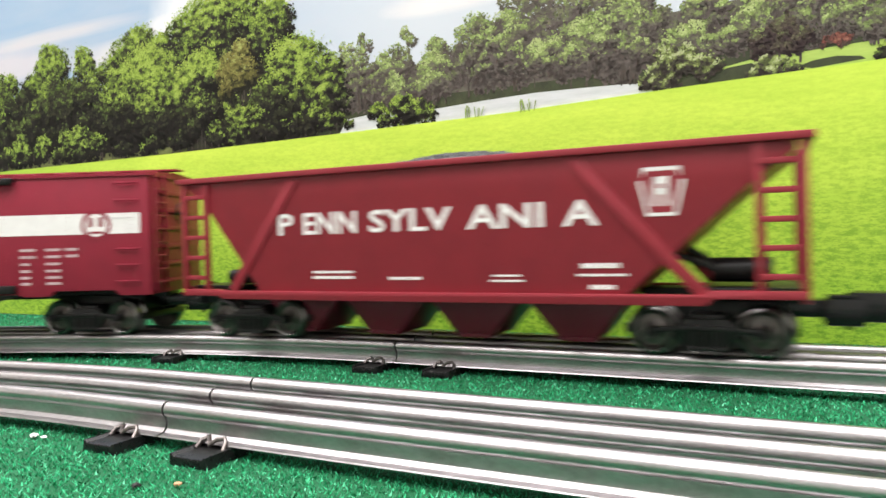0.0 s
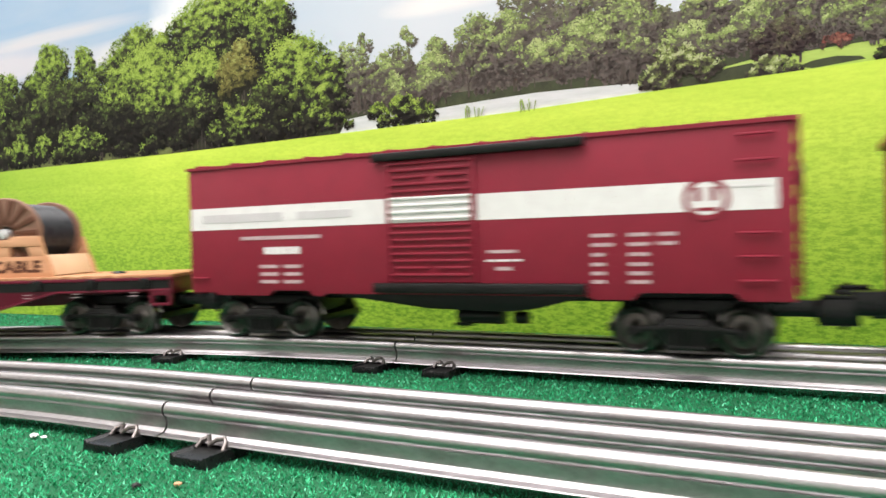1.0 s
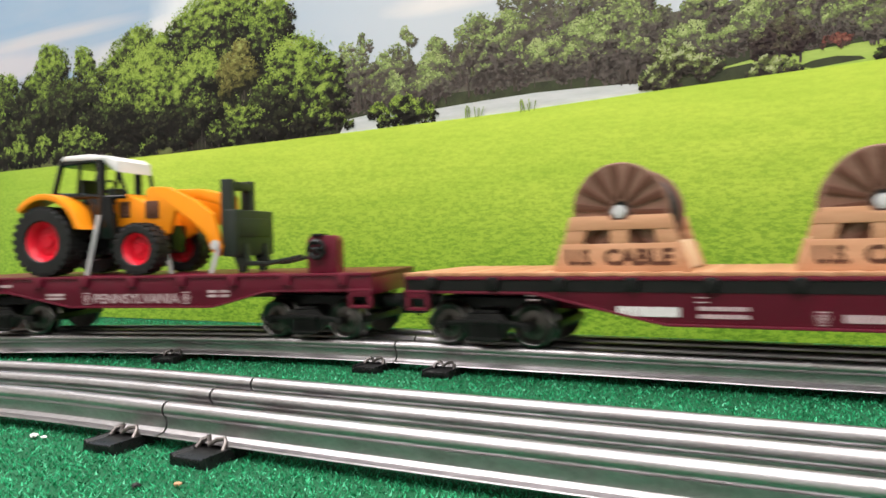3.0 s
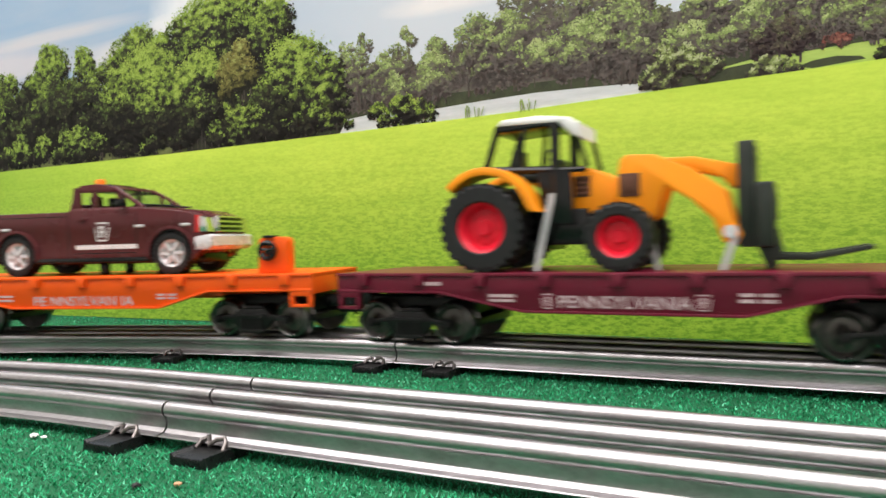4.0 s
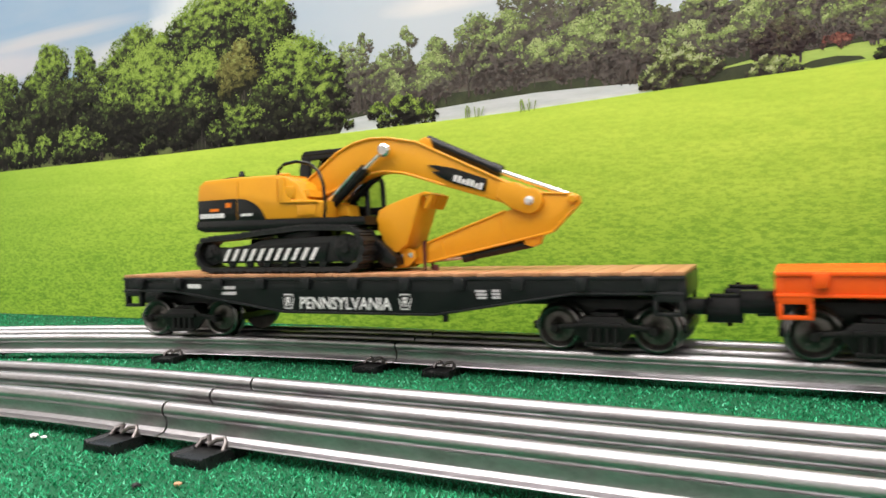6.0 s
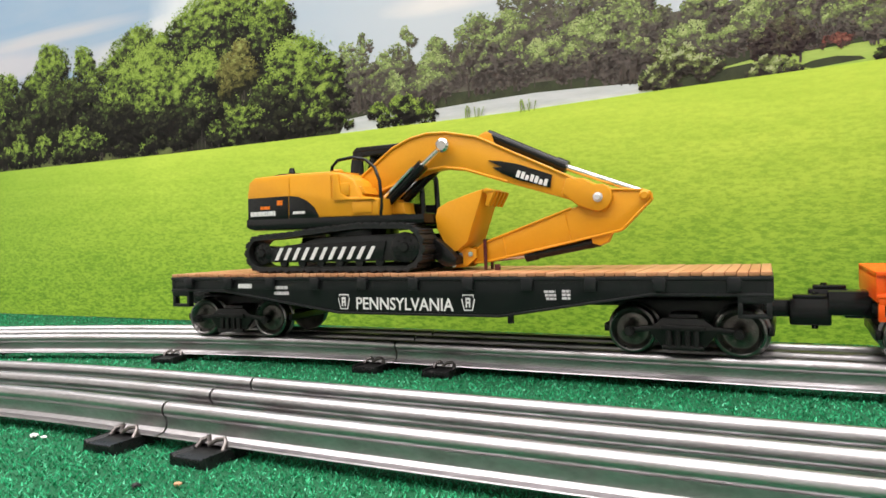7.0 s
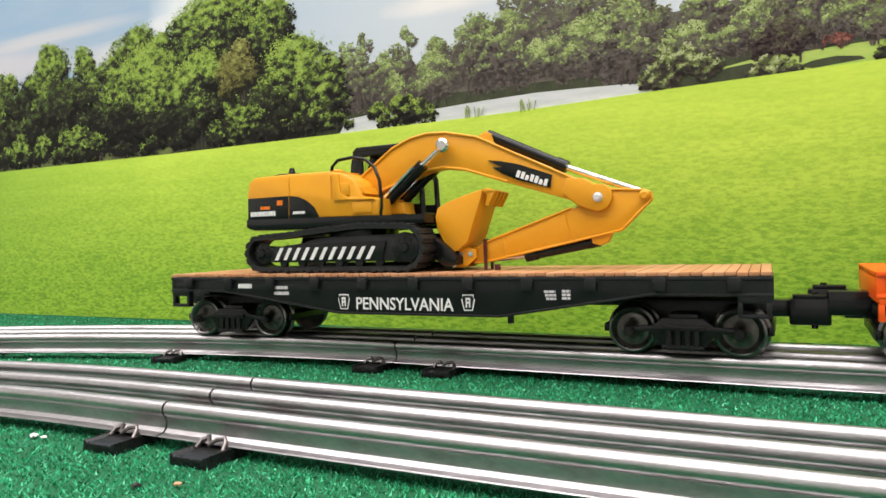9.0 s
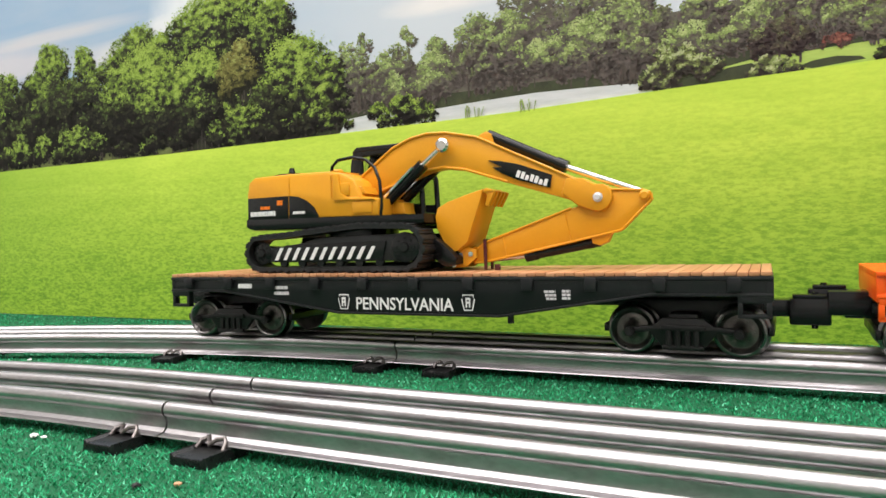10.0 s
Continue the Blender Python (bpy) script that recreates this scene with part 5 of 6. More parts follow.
    part("seat", bm, OLIVE, cab)
    # fork carriage
    bm = B()
    for y in (-9, 9):
        box(bm, 39, 45, y - 2.4, y + 2.4, 38, 75, 0.8)
    box(bm, 40, 46.6, -9, 9, 38, 46, 0.6)
    box(bm, 40, 45, -9, 9, 70, 74, 0.6)
    box(bm, 45, 51, -18, 18, 38, 60, 1.0)
    box(bm, 46, 51.5, -15, 15, 47, 56, 0.6)
    fork = part("fork_carriage", bm, OLIVE, root)
    for y in (-9.5, 9.5):
        bm = B()
        prism(bm, [(46.5, 42), (49, 42), (50.5, 33.4), (62, 33.2), (80, 36.8), (80, 38.2), (62, 35.2), (53, 35.6), (51.6, 44), (46.5, 44)], y - 1.8, y + 1.8, 0.3)
        prism(bm, [(45, 38), (51, 38), (51, 30.6), (48, 30.2)], y - 2, y + 2, 0.4)
        part("fork_tine", bm, OLIVE, fork)
    for x0, x1, z1 in ((-33, -26.5, 60), (12, 9, 46), (34, 38, 42)):
        bm = B()
        a, b = Vector((x0, -17.5 if x0 < 0 else -13, 30.2)), Vector((x1, -15.4 if x0 < 0 else -13, z1))
        n = Vector((1.2, 0, 0))
        vs = [bm.verts.new(p) for p in (a - n, a + n, b + n, b - n)]
        ws = [bm.verts.new(w.co + Vector((0, 0.5, 0))) for w in vs]
        bm.faces.new(vs)
        bm.faces.new(ws[::-1])
        for i in range(4):
            bm.faces.new((vs[i], ws[i], ws[(i + 1) % 4], vs[(i + 1) % 4]))
        bmesh.ops.recalc_face_normals(bm, faces=bm.faces[:])
        part("tie_strap", bm, STRAP, root, "thin pale plastic tie-down strap")
    carry(root, MAROON_CAR, -30, 30, -5)


tractor()


def pickup():
    root = thing("pickup_truck", "dark maroon toy pickup with orange roof beacon", "toy pickup")
    arch_r, rx, fx, wz = 11.2, -46.4, 41.4, 40.3
    low = 37.2
    prof = ([(-72, 62), (-72, 44), (-70, 39.4), (-62, low)] + arc(rx, wz, arch_r, 198, -18, 12) + [(-30, low), (24, low)] + arc(fx, wz, arch_r + 0.3, 198, -18, 12)
            + [(53.6, 38.4), (57.5, 41), (59.4, 44), (59.6, 50), (58.6, 57.4), (52, 60.0), (40, 61.6), (27, 63.0), (-15, 63.0), (-16, 62)])
    for y0, y1, p in ((-20, -13, prof), (13, 20, prof)):
        bm = B()
        prism(bm, p, y0, y1, 1.0)
        part("body_side", bm, TRUCKRED, root)
    bm = B()
    prism(bm, [(-72, 62), (-72, 44), (-70, 40), (57, 40), (61, 44), (61.4, 50), (60.2, 57.8), (53, 60.8), (40, 62.4), (27, 63.4), (-15, 63.0), (-16, 57), (-70, 57), (-70, 62)], -13.2, 13.2, 0.4)
    part("body_core", bm, TRUCKRED, root)
    # panel gaps of the door and bed
    bm = B()
    for x, za, zb in ((-15.6, 40, 62), (22.6, 42, 61)):
        box(bm, x - 0.2, x + 0.2, -20.06, -19.9, za, zb)
    box(bm, -11.6, 22.6, -20.06, -19.9, 40.8, 41.2)
    box(bm, -71, -16.0, -20.06, -19.9, 59.6, 59.9)
    part("panel_gap", bm, GLOSSBLACK, root, "", False)
    bm = B()
    box(bm, -9.6, -4.8, -20.8, -19.8, 57.0, 58.8, 0.4)
    part("door_handle", bm, TRUCKRED, root)
    # cab
    bm = B()
    prism(bm, [(-13.2, 73.8), (-11.4, 75.2), (-2, 75.8), (5, 75.0), (9, 73.2), (7.6, 72.4), (-13.4, 72.6)], -16.6, 16.6, 0.7)
    for e in (-1, 1):
        tube(bm, [(-14.2, e * 18.4, 62.5), (-12.8, e * 16, 73.8)], 1.2, 8)
        tube(bm, [(26, e * 18.0, 62.6), (17, e * 17.2, 68.6), (7.6, e * 15.6, 73.8)], 1.1, 8)
        ya, yb = sorted((e * 18.0, e * 16.6))
        prism(bm, [(-15.2, 62.4), (-13.6, 74.0), (-10.0, 74.0), (-9.4, 62.4)], ya, yb, 0.3)
        prism(bm, [(-3.4, 62.6), (-3.2, 72.8), (-0.4, 72.8), (0.2, 62.6)], ya, yb, 0.3)
        prism(bm, [(11.6, 62.6), (10.8, 71.2), (12.4, 70.4), (14.4, 62.6)], ya, yb, 0.3)
        prism(bm, [(-12, 71.4), (-12, 74), (9, 73.4), (9.5, 71.2)], ya, yb, 0.3)
        tube(bm, [(-14.4, e * 18.6, 62.8), (26, e * 18.2, 62.8)], 0.9, 8)
    box(bm, -15.4, -13.0, -17, 17, 62.2, 66.0, 0.4)
    cab = part("cab", bm, TRUCKRED, root)
    bm = B()
    prism(bm, [(25.6, 63.0), (8.2, 73.6), (7.8, 73.2), (25.0, 62.6)], -15.6, 15.6)
    ws = part("windscreen", bm, PANE, cab, "clear windscreen", False)
    ws.visible_shadow = False
    for e in (-1, 1):
        bm = B()
        y = e * 17.2
        prism(bm, [(-13.0, 63.4), (24, 63.4), (8, 72.8), (-12.0, 72.8)], min(y, y - e * 0.3), max(y, y - e * 0.3))
        g = part("side_window", bm, PANE, cab, "", False)
        g.visible_shadow = False
    bm = B()
    box(bm, -9, 16, -12, 12, 58, 64.2, 1)
    for y in (-7, 7):
        box(bm, -10.6, -7.6, y - 3.6, y + 3.6, 63, 70.2, 1)
    box(bm, 17, 25, -15, 15, 60, 65, 1)
    part("interior", bm, GLOSSBLACK, cab, "black seats and dashboard")
    bm = B()
    for e in (-1, 1):
        bm = B()
        tube(bm, [(15, e * 16.6, 65), (15.4, e * 20.4, 64.6)], 0.7, 6)
        box(bm, 14, 17.6, min(e * 19.8, e * 23.2), max(e * 19.8, e * 23.2), 63.6, 67.2, 0.7)
        part("mirror", bm, GLOSSBLACK, cab, "black door mirror")
    bm = B()
    lathe(bm, [(0, 3.0), (2.0, 3.0), (2.6, 1.8), (2.6, 0), (0, 0)], (-6.5, -7, 75.9), (0, 0, 1), 16)
    part("beacon", bm, BEACON, cab, "orange roof beacon")
    bm = B()
    box(bm, -12, 2, -10, 10, 74.8, 76.0, 0.3)
    part("light_bar", bm, GLOSSBLACK, cab)
    bm = B()
    tube(bm, [(22, -14, 64.8), (34, -4, 63.9)], 0.5, 6)
    tube(bm, [(22, 6, 64.8), (33, 12, 63.9)], 0.5, 6)
    part("wiper", bm, GLOSSBLACK, cab)
    for e in (-1, 1):
        bm = B()
        y0, y1 = sorted((e * 20.5, e * 18))
        box(bm, -34.5, 29.4, y0, y1, 36.4, 38.8, 0.5)
        part("sill_trim", bm, GLOSSBLACK, root, "black lower sill trim")
        for x in (rx, fx):
            bm = B()
            y0, y1 = sorted((e * 20.9, e * 18.5))
            prism(bm, arc(x, wz, arch_r + 2.0, 192, -12, 16) + arc(x, wz, arch_r + 0.4, -12, 192, 16), y0, y1, 0.35)
            part("arch_flare", bm, TRUCKRED, root)
    # nose
    bm = B()
    box(bm, 58.4, 62.4, -12, 12, 50, 58, 0.5)
    gr = part("grille", bm, CHROME, root, "chrome grille frame")
    for k in range(3):
        bm = B()
        box(bm, 61.2, 62.7, -11.2, 11.2, 51 + k * 2.4, 52.4 + k * 2.4, 0.1)
        part("grille_slot", bm, GLOSSBLACK, gr)
    bm = B()
    prism(bm, [(53.4, 47.2), (55, 48.4), (62.2, 49.0), (63.8, 48.0), (63.8, 43.4), (61, 41.4), (54.4, 41.4)], -20.4, 20.4, 1.2)
    part("bumper", bm, SILVER, root, "silver front bumper")
    for e in (-1, 1):
        bm = B()
        y0, y1 = sorted((e * 20.4, e * 12))
        prism(bm, [(56.0, 50), (61.6, 50.2), (60.4, 57.0), (56.4, 58.2)], y0, y1, 0.5)
        part("headlight", bm, CHROME, root, "clear silver headlight")
        bm = B()
        y0, y1 = sorted((e * 20.5, e * 18))
        prism(bm, [(54.6, 50), (57.0, 49.8), (57.4, 58.0), (55.2, 58.4)], y0, y1, 0.4)
        part("turn_signal", bm, LENS, root, "red-orange turn signal")
        bm = B()
        y0, y1 = sorted((e * 20.3, e * 17))
        box(bm, -72.8, -70.8, y0, y1, 49, 58, 0.5)
        part("tail_light", bm, SILVER, root)
        for x in (-52.5, 24.5, 49.5):
            bm = B()
            y0, y1 = sorted((e * 20.6, e * 19.6))
            box(bm, x - 2.4, x + 2.4, y0, y1, 53.2, 54.6, 0.4)
            part("side_marker", bm, SILVER, root)
        tyre(root, rx, e * 16.4, wz, 10.2, 7.8, SILVER, 6.7, 30, "wheel", 6)
        tyre(root, fx, e * 16.4, wz, 10.2, 7.8, SILVER, 6.7, 30, "wheel", 6)
        y0, y1 = sorted((e * 20.0, e * 12))
        for x in (rx, fx):
            bm = B()
            prism(bm, arc(x, wz, arch_r + 0.5, 200, -20, 14) + arc(x, wz, arch_r - 0.3, -20, 200, 14), y0 + 0.1, y1, 0.0)
            part("arch_lining", bm, GLOSSBLACK, root)
    bm = B()
    box(bm, -76, -70, -19, 19, 39.6, 43.4, 0.8)
    part("rear_bumper", bm, SILVER, root)
    bm = B()
    box(bm, -64, 54, -11, 11, 35.4, 41, 0.6)
    rod(bm, (rx, -14, wz), (rx, 14, wz), 1.6, 8)
    rod(bm, (fx, -14, wz), (fx, 14, wz), 1.6, 8)
    part("chassis", bm, GLOSSBLACK, root)
    for x in (-3, 30):
        for y in (-10, 10):
            bm = B()
            box(bm, x - 2, x + 2, y - 1.5, y + 1.5, 30.0, 36, 0.3)
            part("tie_down", bm, GLOSSBLACK, root, "black tie-down block under the sill")
    keystone(root, 3.6, 51.6, 9.4, -20.05, WHITE, TRUCKRED)
    bars(root, WHITE, -20.02, [(-11.4, 23.4, 43.0, 45.2)], "blurred_lettering")
    carry(root, ORANGE_CAR, 0, 30)


pickup()


def excavator():
    root = thing("excavator", "yellow toy excavator with folded boom and bucket", "toy excavator")
    # crawler tracks: shoes round two wheels
    xa, xb, za, zb, ra, rb = -79.8, -6.4, 39.2, 40.6, 7.8, 9.3
    zc, run = zb, xb - xa

    def loop(inset):
        """Outline of the belt: rear wheel, top run that sags before the idler, front wheel."""
        top = [(xa + 14, 47.4 - inset), (xa + 26, 48.6 - inset), (xa + 52, 50.6 - inset)]
        return arc(xa, za, ra - inset, 270, 112, 12) + top + arc(xb, zb, rb - inset, 84, -90, 14)

    for e in (-1, 1):
        bm = B()
        prism(bm, [(xa, 35), (xa - 4, 39), (xa, 42.4), (xa + 8, 41.8), (xa + 22, 43.4), (xa + 30, 45.6), (xb, 46.4), (xb + 5, 41), (xb, 35)], e * 21 - 4.5, e * 21 + 4.5, 0.6)
        crawler = part("crawler_frame", bm, RUBBER, root)
        bm = B()
        y0, y1 = e * 21 - 6.8, e * 21 + 6.8
        outer, inner = loop(0.0), loop(1.6)
        m = len(outer)
        ring = [[bm.verts.new((x, y, z)) for x, z in pts] for pts, y in ((outer, y0), (outer, y1), (inner, y1), (inner, y0))]
        for a in range(4):
            for i in range(m):
                j = (i + 1) % m
                bm.faces.new((ring[a][i], ring[a][j], ring[(a + 1) % 4][j], ring[(a + 1) % 4][i]))
        bmesh.ops.recalc_face_normals(bm, faces=bm.faces[:])
        belt = part("track_belt", bm, RUBBER, root)
        shoe, spare = None, 0.0
        for p, q in zip(outer, outer[1:] + outer[:1]):
            d = math.hypot(q[0] - p[0], q[1] - p[1])
            ang = math.degrees(math.atan2(p[1] - q[1], q[0] - p[0]))
            while spare < d:
                f = spare / d
                m4 = pose((p[0] + (q[0] - p[0]) * f) * MM, e * 21 * MM, (p[1] + (q[1] - p[1]) * f) * MM, 0, ang, 0)
                spare += 4.05
                if shoe:
                    again(shoe, m4)
                    continue
                bm = B()
                box(bm, -1.7, 1.7, -6.9, 6.9, -0.5, 0.6, 0.15)
                box(bm, -0.5, 0.5, -6.9, 6.9, 0.5, 1.1, 0.1)
                shoe = part("track_shoe", bm, RUBBER, belt)
                shoe.matrix_basis = m4
            spare -= d
        for x, zc, rr in ((xa, za, 5.2), (xb, zb, 6.4)):
            bm = B()
            lathe(bm, [(0, 1.4), (1.8, 1.4), (2.2, 0.6), (rr - 1, 0.3), (rr, 0), (0, 0)], (x, e * 25.6, zc), (0, e, 0), 20)
            for k in range(8):
                a = math.tau * k / 8
                rod(bm, (x + rr * 0.62 * math.cos(a), e * 25.6, zc + rr * 0.62 * math.sin(a)), (x + rr * 0.62 * math.cos(a), e * 26.4, zc + rr * 0.62 * math.sin(a)), 0.5, 6)
            part("sprocket", bm, GLOSSBLACK, crawler)
        for k in range(6):
            bm = B()
            x = xa + 12 + k * (run - 24) / 5
            rod(bm, (x, e * 24.6, 34.6), (x, e * 26.2, 34.6), 1.9, 12)
            part("roller", bm, GLOSSBLACK, crawler)
        bm = B()
        y0, y1 = sorted((e * 25.2, e * 26.4))
        prism(bm, [(-73, 35.0), (-17, 35.0), (-15, 43.6), (-66, 42.6), (-72, 40.6)], y0, y1, 0.3)
        part("track_guard", bm, GLOSSBLACK, crawler)
        bm = B()
        for k in range(11):
            x = -72.4 + k * 4.75
            y = e * 26.5
            prism(bm, [(x, 36.0), (x + 1.9, 36.0), (x + 5.0, 41.4), (x + 3.1, 41.4)], y - 0.08, y + 0.08)
        part("hazard_stripe", bm, WHITE, crawler, "slanted white hazard stripes", False)
    bm = B()
    box(bm, -66, -18, -15, 15, 36, 46, 1)
    lathe(bm, [(0, 0), (17, 0), (17, 3.5), (0, 3.5)], (-42, 0, 46), (0, 0, 1), 32)
    box(bm, -18, 8, -10, 10, 35, 44, 1)
    prism(bm, [(4, 44), (9, 40), (13, 36), (13, 33), (8, 32), (2, 36), (2, 44)], -18, 18, 0.6)
    part("undercarriage", bm, GLOSSBLACK, root)
    bm = B()
    prism(bm, [(-90.5, 51.2), (-90, 55), (1.6, 54.2), (2, 50.6), (-4, 49.8), (-86, 49.6)], -24, 22, 0.7)
    part("platform", bm, GLOSSBLACK, root)
    # engine house
    bm = B()
    prism(bm, [(-90, 54.6), (-90.4, 66), (-89.2, 72), (-86, 74.2), (-66, 74.8), (-44, 74.6), (-38, 73.4), (-32, 70), (-28, 62.8), (-19.5, 61.6), (-20.4, 54.2)], -23, 2.5, 1.6)
    house = part("engine_house", bm, YELLOW, root)
    bm = B()
    prism(bm, [(-90, 54.6), (-90.4, 66), (-89.2, 72), (-86, 74.2), (-66, 74.8), (-56, 74.6), (-56, 54.6)], 2.3, 22, 1.6)
    part("counterweight", bm, YELLOW, root)
    bm = B()
    for x in (-66, -43.5):
        tube(bm, [(x, -23.1, 55.6 if x < -60 else 63), (x, -23.1, 72.6), (x, -21.6, 74.6), (x, 0, 74.9)], 0.32, 6)
    tube(bm, [(-41, -23.2, 62.4), (-29.6, -23.2, 62.2)], 0.5, 6)
    box(bm, -40, -34, -23.6, -22.8, 63.4, 69, 0.4)
    box(bm, -33, -23, -23.4, -22.8, 55.6, 60.6, 0.4)
    part("panel_ridge", bm, YELLOW, house)
    bm = B()
    prism(bm, [(-42, 61.6), (-42, 73), (-39.4, 73), (-38, 64.6), (-34.6, 62.4), (-22, 62.0), (-21.4, 61.0)], -24.0, -22.6, 0.4)
    prism(bm, [(-36.5, 64), (-36.5, 67.8), (-28.6, 67.2), (-27, 64)], -21.5, -9.5, 0.5)
    part("step_box", bm, YELLOW, house)
    bm = B()
    prism(bm, [(-89.4, 53.8), (-89.2, 64.6), (-66.6, 64.8), (-66.6, 54)], -23.5, -22.8, 0.15)
    prism(bm, [(-66, 54), (-66, 64.8), (-61, 64.2), (-56, 62), (-52.5, 59), (-50.4, 55.4), (-50.4, 54)], -23.5, -22.8, 0.15)
    dec = part("side_panel", bm, GLOSSBLACK, house, "black side panel with worn white print")
    bars(dec, WHITE, -23.55, [(-87.8, -73.4, 56.2, 58.3), (-63.8, -57, 56.5, 57.7)], "worn_brand_bar")
    bars(dec, BEACON, -23.55, [(-82, -76.5, 59.2, 60.6), (-72.6, -69.2, 60.8, 63)], "orange_mark")
    bm = B()
    lathe(bm, [(0, 1.5), (8.5, 1.5), (10.5, 0.9), (11, 0), (0, 0)], (-73.5, -8, 74.3), (0, 0, 1), 28)
    rod(bm, (-75.3, -8, 75.0), (-75.3, -8, 78.0), 1.3, 12)
    rod(bm, (-75.3, -8, 77.0), (-75.3, -8, 79.2), 1.7, 12, 1.0)
    part("exhaust", bm, GLOSSBLACK, house, "black exhaust stub and engine cover")
    bm = B()
    lathe(bm, [(0, 1.8), (2.2, 1.8), (2.8, 1.2), (2.8, 0), (0, 0)], (-46, -14, 74.2), (0, 0, 1), 16)
    part("tank_cap", bm, YELLOW, house)
    bm = B()
    pts = [(-44.5, -21, 72.5), (-44, -21, 76.6), (-41, -21, 79.2), (-34, -21, 80.0), (-27, -21, 78.6), (-22.6, -21, 75), (-20.2, -21, 69), (-19.6, -21, 58), (-20.4, -21, 54.4)]
    tube(bm, pts, 0.75, 8)
    part("handrail", bm, GLOSSBLACK, root, "black handrail loop")
    # cab behind the boom
    bm = B()
    box(bm, -50, -12.6, 5, 21, 52.6, 56, 0.6)
    box(bm, -50, -48, 5, 21, 55.8, 70, 0.5)
    cab = part("cab", bm, GLOSSBLACK, root, "gloss black operator cab")
    bm = B()
    prism(bm, [(-49.5, 85.6), (-47, 88.0), (-24, 88.3), (-21.5, 85.8)], 4, 22, 0.6)
    part("roof", bm, GLOSSBLACK, cab)
    for y in (5, 21):
        bm = B()
        tube(bm, [(-23, y, 86), (-18, y, 80.4), (-13.4, y, 71.5), (-12.6, y, 54)], 1.3, 8)
        prism(bm, [(-50, 54), (-50.4, 79), (-48.8, 86.2), (-44, 87.2), (-43, 54)], y - 0.8, y + 0.8, 0.3)
        prism(bm, [(-32, 54), (-32, 87), (-28, 87), (-28, 54)], y - 0.8, y + 0.8, 0.3)
        prism(bm, [(-44, 54), (-44, 60), (-13.4, 60), (-12.6, 54)], y - 0.8, y + 0.8, 0.3)
        prism(bm, [(-44, 83.2), (-44, 87.2), (-24, 87.4), (-22.5, 84.6)], y - 0.8, y + 0.8, 0.3)
        side = part("side_frame", bm, GLOSSBLACK, cab)
        for outline in ([(-43, 60), (-32, 60), (-32, 83.4), (-43, 83.4)], [(-28, 60), (-13.8, 60), (-14.4, 71), (-18.6, 80), (-23, 85), (-28, 85)]):
            bm = B()
            prism(bm, outline, y - 0.15, y + 0.15)
            w = part("cab_window", bm, SMOKE, side, "smoky clear window pane", False)
            w.visible_shadow = False
    bm = B()
    box(bm, -46, -38, 9, 17, 56, 66, 1)
    box(bm, -48, -45, 9, 17, 62, 76, 1)
    part("seat", bm, OLIVE, cab)
    # boom and stick
    bm = B()
    boom = [(-44, 67.5), (-32, 76), (-20, 84.6), (-11, 88.2), (-3, 89.6), (6, 89.2), (20, 86.2), (57, 68.2), (66.8, 63.6)] + arc(70.4, 58.2, 5.0, 60, -120, 8) + [(64, 56.0), (33, 65.9), (14, 72.2), (4, 73.6), (-4, 72.8), (-16, 68.4), (-32, 63.6), (-43, 62.5)]
    prism(bm, boom, -9, -1, 0.7)
    bo = part("boom", bm, YELLOW, root)
    bm = B()
    for a, b in zip(boom[:8], boom[1:9]):
        tube(bm, [(a[0], -9.2, a[1] - 0.5), (b[0], -9.2, b[1] - 0.5)], 0.6, 6)
    low = boom[19:]
    for a, b in zip(low, low[1:]):
        tube(bm, [(a[0], -9.2, a[1] + 0.5), (b[0], -9.2, b[1] + 0.5)], 0.6, 6)
    part("boom_rib", bm, YELLOW, bo)
    bm = B()
    prism(bm, [(56, 60.5), (58, 66.4), (64, 66.0), (69, 63.4)] + arc(70.2, 58.2, 5.4, 70, -110, 8) + [(62, 55.4)], -10.6, 0.6, 0.6)
    part("boom_fork", bm, YELLOW, bo)
    bm = B()
    prism(bm, [(19, 84.6), (21, 87.0), (23.6, 88.0), (26.0, 86.8), (27, 83), (26, 80.6)], -8, -2, 0.5)
    part("boom_lug", bm, YELLOW, bo)
    bm = B()
    lathe(bm, [(0, 1.6), (1.1, 1.6), (1.5, 1.2), (1.5, 0.5), (1.5, 0.3), (1.9, 0.3), (1.9, 0), (0, 0)], (70.2, -10.6, 58.2), (0, -1, 0), 24)
    part("pivot_bolt", bm, SILVER, bo, "dull steel pivot bolt")
    bm = B()
    lathe(bm, [(0, 2.2), (2.0, 2.2), (3.0, 1.4), (3.0, 0), (0, 0)], (5.6, -11.4, 83.0), (0, -1, 0), 24)
    part("ram_eye", bm, CHROME, bo)
    bm = B()
    prism(bm, [(25, 75.6), (30, 75.0), (38, 73.2), (52, 68.0), (51.2, 62.8), (38, 66.6), (31, 69.8), (27, 72.6), (31, 72.4)], -9.9, -9.0, 0.1)
    de = part("boom_decal", bm, GLOSSBLACK, bo, "black brush-stroke decal with white print")
    bm = B()
    x, z = 37.4, 69.4
    for k in range(7):
        t = Matrix.Translation((x + k * 1.9, -9.95, z - k * 0.68)) @ Matrix.Rotation(radians(20), 4, "Y")
        box(bm, 0, 1.45, -0.06, 0.06, -1.4, 1.4 if k not in (2, 5) else 0.6, 0, t)
    tagged(part("worn_brand_bar", bm, WHITE, de, "", False), kind="stuff")
    bm = B()
